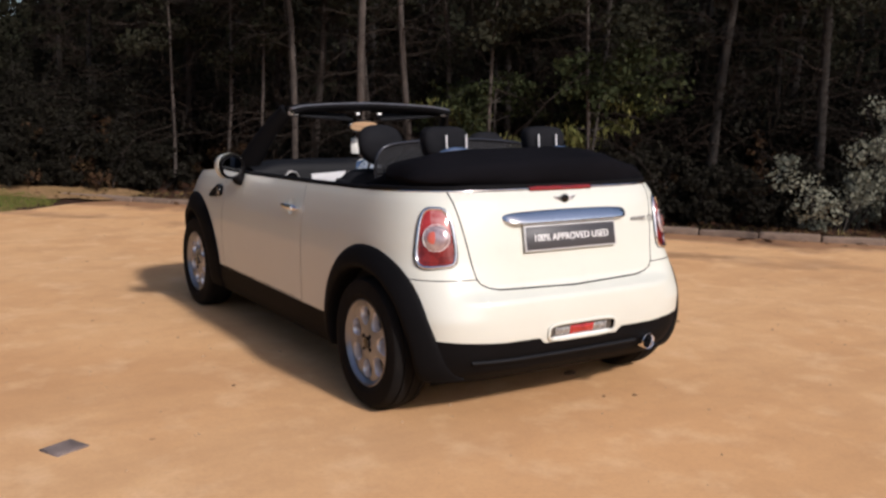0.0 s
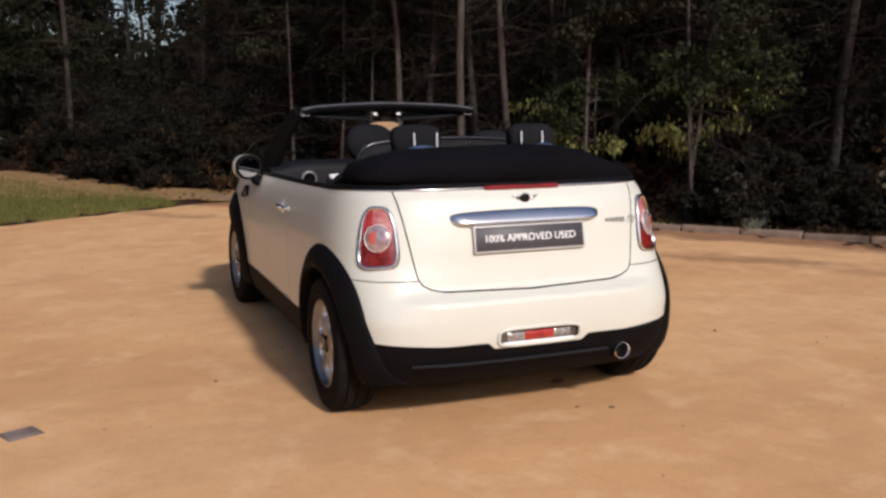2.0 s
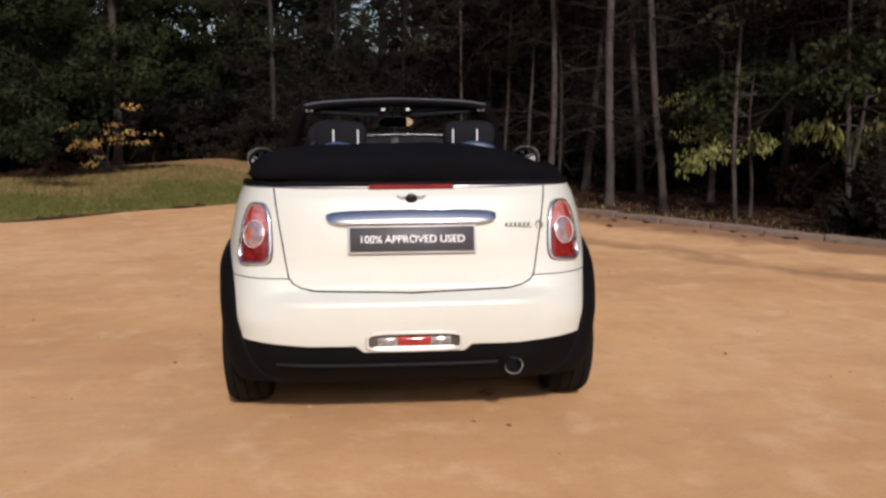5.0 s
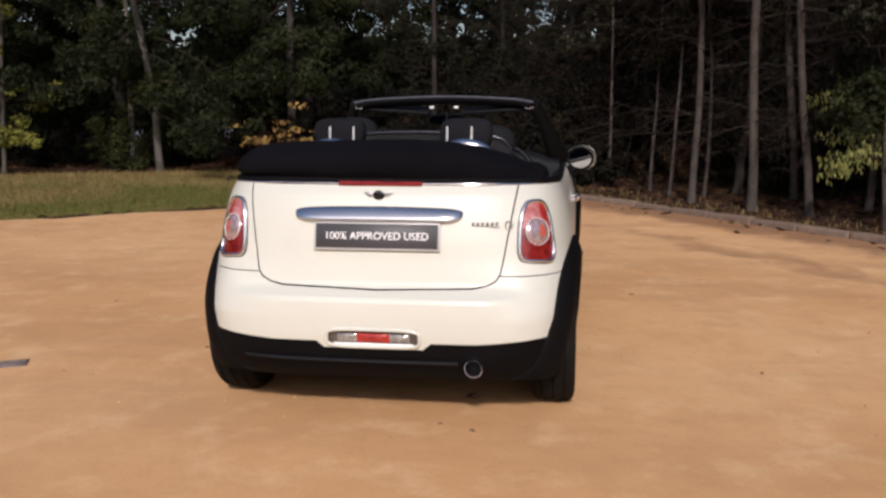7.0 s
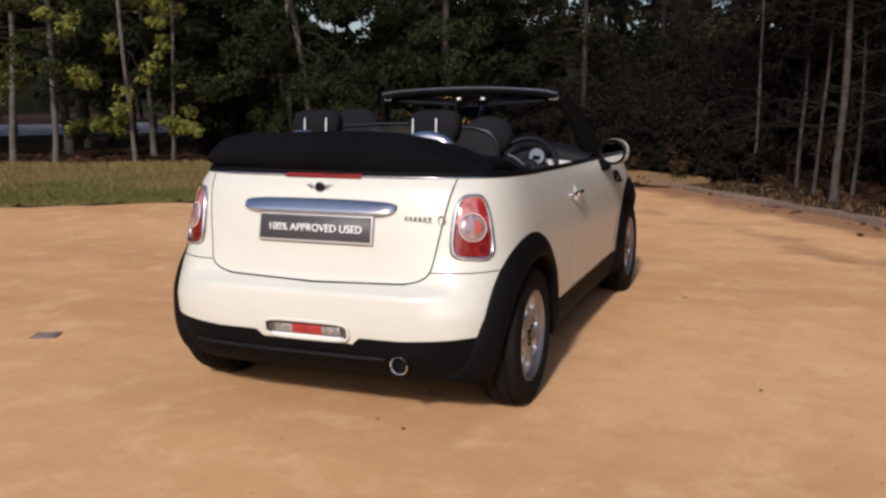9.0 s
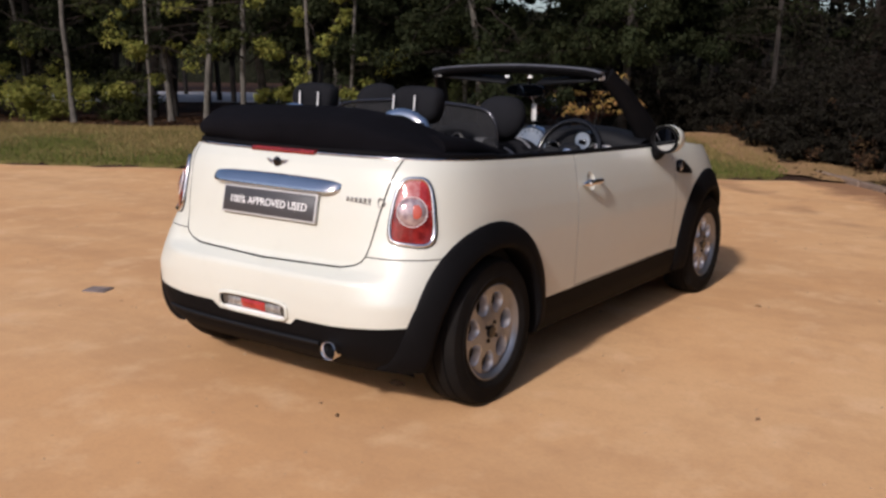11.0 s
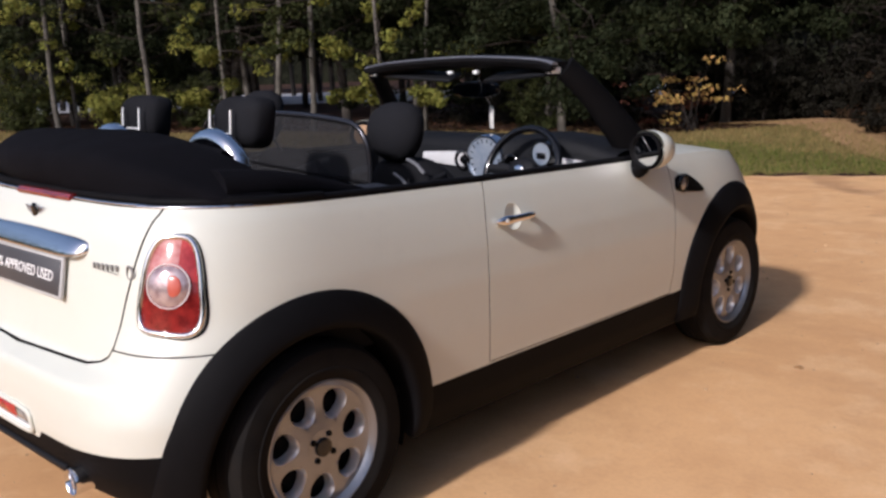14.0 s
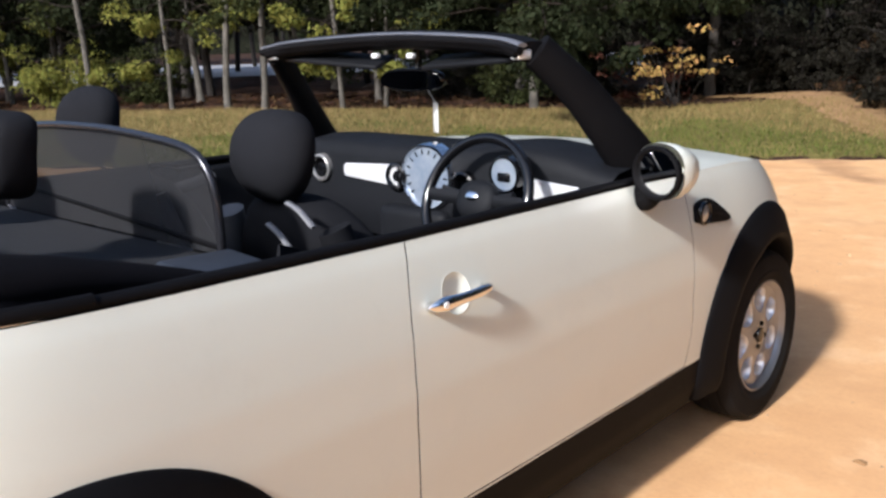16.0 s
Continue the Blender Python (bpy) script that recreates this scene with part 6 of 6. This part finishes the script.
for kind, protos in (("birch", birch), ("oak", broad), ("pine", pine), ("bare", bare_pine), ("thin", thin)):
    for k, (x, y) in enumerate(spots[kind]):
        m = place(x, y, rng.uniform(0, 360), rng.uniform(0.9, 1.12), rng.uniform(-1, 1))
        if k < len(protos):
            protos[k].matrix_basis = m
        else:
            copy_thing(protos[k % len(protos)], m)

hazel = make_hazel("hazel_tree", 101, "young hazel over the kerb, sunlight in its drooping leaves' colour")
hazel.matrix_basis = place(4.75, 4.9, 20)
copy_thing(hazel, place(4.15, 5.85, 150, 0.85))
# near-black bushes stand in for the open shade behind the first stems
dark_bush = [make_bush("undergrowth_bush", 71 + k, 1.7 + 0.3 * k, LEAF_SHADE, 18, 70, 0.030, "undergrowth bush standing in for the shade below the trees") for k in range(2)]
green_bush = [make_bush("green_bush", 81 + k, 1.3 + 0.2 * k, (LEAF_MID, LEAF_LIGHT)[k], 12, 60, 0.038, "green leafy bush at the wood's edge", keep=0.7, radius=0.15) for k in range(2)]
pale_bush = make_bush("pale_bush", 91, 1.25, LEAF_PALE, 9, 70, 0.022, "pale grey-green shrub beside the kerb", first=3, keep=0.75)
gold_bush = make_bush("golden_bush", 95, 1.35, LEAF_GOLD, 7, 24, 0.036, "golden yellow autumn bush behind the lawn", first=5, keep=0.52, spread=0.75, flat=0.3, radius=0.13)
red_bush = make_bush("red_bush", 96, 1.35, LEAF_RED, 7, 26, 0.036, "red-brown autumn bush behind the lawn", first=4, keep=0.7, spread=1.4, flat=0.4)
brown_bush = make_bush("withered_bush", 97, 1.1, LEAF_BROWN, 14, 40, 0.028, "brown withered bush under the trees", keep=0.6)
low_bush = make_bush("low_bush", 99, 0.8, LEAF_SHADE, 14, 60, 0.028, "low bush with the wood's shade in its leaf colour")
lists = [
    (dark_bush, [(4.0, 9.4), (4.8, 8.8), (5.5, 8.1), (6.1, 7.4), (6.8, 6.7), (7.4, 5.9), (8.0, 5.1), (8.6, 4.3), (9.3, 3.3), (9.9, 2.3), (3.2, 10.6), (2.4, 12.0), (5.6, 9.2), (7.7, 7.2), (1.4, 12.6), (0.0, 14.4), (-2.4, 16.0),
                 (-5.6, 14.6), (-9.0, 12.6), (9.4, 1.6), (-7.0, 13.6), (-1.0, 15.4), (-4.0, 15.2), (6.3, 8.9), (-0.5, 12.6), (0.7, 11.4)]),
    (green_bush, [(-7.2, 11.5), (-15.2, 7.7), (-16.9, 6.6), (-18.6, 6.8), (-13.9, 8.9)]),
    ([pale_bush], [(6.45, 2.75), (4.95, 3.95)]),
    ([gold_bush], [(-4.5, 11.9)]),
    ([red_bush], [(-4.95, 12.6)]),
    ([brown_bush], [(5.2, 6.2), (6.1, 5.4), (7.0, 4.2), (2.6, 10.4), (8.0, 3.0), (1.7, 11.6), (0.9, 12.0), (-0.5, 11.5), (0.35, 11.0), (-1.5, 12.9), (-2.5, 14.2)]),
    # the last five, along the kerb, take the place of shaded floor
    ([low_bush], [(-0.65, 11.2), (-1.2, 12.3), (-2.0, 13.4), (-3.0, 14.5), (-4.3, 14.3), (0.5, 10.7), (1.0, 10.4), (-0.1, 11.2), (-3.7, 14.9), (-1.7, 13.3), (5.15, 4.5), (5.7, 3.8), (6.25, 3.1), (7.2, 2.0), (7.8, 1.3)]),
]
for protos, spots_ in lists:
    for k, (x, y) in enumerate(spots_):
        scale = rng.uniform(0.85, 1.2)
        m = place(x, y, rng.uniform(0, 360), (scale * (1.3, 0.36)[k] if protos[0] is pale_bush else 1.0 if protos[0] is gold_bush else scale))
        if k < len(protos):
            protos[k].matrix_basis = m
        else:
            copy_thing(protos[k % len(protos)], m)

# brown dead twigs between the stems on the kerb side
wood = Wood()
rt = np.random.default_rng(41)
for k in range(3400):
    t, d = rt.uniform(-2.5, 13), 0.9 + abs(rt.normal(0, 1.2))
    x, y = KA.x + KD.x * t + KN.x * d, KA.y + KD.y * t + KN.y * d
    line = branch_line((x, y, rt.uniform(0.7, 4.0)), (rt.normal(), rt.normal(), rt.normal(0.0, 0.45)), rt.uniform(0.25, 0.9), rt, 4, 0.04, 0.3)
    wood.add(line, [0.006, 0.005, 0.0045, 0.0035, 0.002], 3)
tagged(mesh_object("dead_twigs", wood.v, wood.f, TWIG), "tangle of brown dead twigs among the stems", "twigs", kind="stuff")

# the deeper wood, past the trees that can be told apart: finer tufts where it comes nearer
wood, near_tufts, far_tufts = Wood(), [], []
rw = np.random.default_rng(77)
for k in range(520):
    a = rw.uniform(-180, 180)
    r = rw.uniform(17, 42) if a < 8 else rw.uniform(12, 34)
    # unseen trees behind the view, added for what mirrors and paint reflect
    if abs(a) > 100:
        r = rw.uniform(40, 60)
    x, y = r * math.sin(radians(a)), 1 + r * math.cos(radians(a))
    if abs(a) < 100 and max(past_lawn(x, y), past_kerb(x, y)) < (3.5 if a > 0 else 8.0):
        continue
    if -13 < a < -3.5 and rw.uniform() < 0.15:
        continue
    h = rw.uniform(8, 14)
    line = branch_line((x, y, 0), (rw.normal(0, 0.03), rw.normal(0, 0.03), 1), h, rw, 6, 0, 0.03)
    wood.add(line, [0.09 * (1 - 0.12 * q) for q in range(7)], 6)
    near = r < 25 and abs(a) < 95
    for c in range(26):
        low_ = 1.7 if -75 < a < 0 else 0.9
        hh = rw.uniform(low_, h) if c % 2 else rw.uniform(low_, 5.5)
        mid = np.array((x, y, hh)) + rw.normal(0, 1.0, 3) * (1, 1, 0.5)
        if near:
            near_tufts.append(puff(mid, rw.uniform(0.3, 0.6), int(rw.integers(45, 95)), rw))
        else:
            far_tufts.append(puff(mid, rw.uniform(0.45, 0.8), int(rw.integers(12, 26)), rw))
# near-black bark and leaves hold the inner wood's shade in their colour
tagged(mesh_object("deep_wood_trunks", wood.v, wood.f, BARK_DARK), "trunks of the deeper wood, partly unseen, shade in their colour", "woodland", kind="stuff")
tagged(soup("deep_wood_leaves", leaf_cards(near_tufts, 0.075, rw), 4, LEAF_DARK), "foliage of the deeper wood, its shade in the colour", "woodland", kind="stuff")
tagged(soup("far_wood_leaves", leaf_cards(far_tufts, 0.18, rw), 4, LEAF_DARK), "foliage of the far wood, partly unseen, its shade in the colour", "woodland", kind="stuff")

# the wood's far side: an added lumpy backdrop ring beyond the road, partly unseen
bm = bmesh.new()
rows = []
for a in np.radians(np.arange(-180, 180, 1.0)):
    top = 5.2 + 1.6 * noise.noise((3 * math.cos(a), 3 * math.sin(a), 0)) + 1.3 * noise.noise((14 * math.cos(a), 14 * math.sin(a), 2))
    top += 6.5 * smoothstep(0.02, 0.25, a) * smoothstep(2.6, 2.2, a)
    row = []
    for k in range(9):
        t = k / 8
        r = 62 + 2.5 * t + 1.6 * noise.noise((12 * math.cos(a), 12 * math.sin(a), 3 * t))
        row.append(bm.verts.new((r * math.sin(a), r * math.cos(a), top * t - 0.1)))
    rows.append(row)
for a, b in zip(rows, rows[1:] + rows[:1]):
    for k in range(8):
        bm.faces.new((a[k], b[k], b[k + 1], a[k + 1]))
# almost black, so that the depth's shade lies in the colour
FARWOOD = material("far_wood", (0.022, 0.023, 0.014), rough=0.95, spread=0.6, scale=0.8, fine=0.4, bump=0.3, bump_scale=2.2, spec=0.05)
tagged(part("far_wood_edge", bm, FARWOOD, None), "added backdrop of the far wood, its shade in the colour", "woodland", kind="stuff")
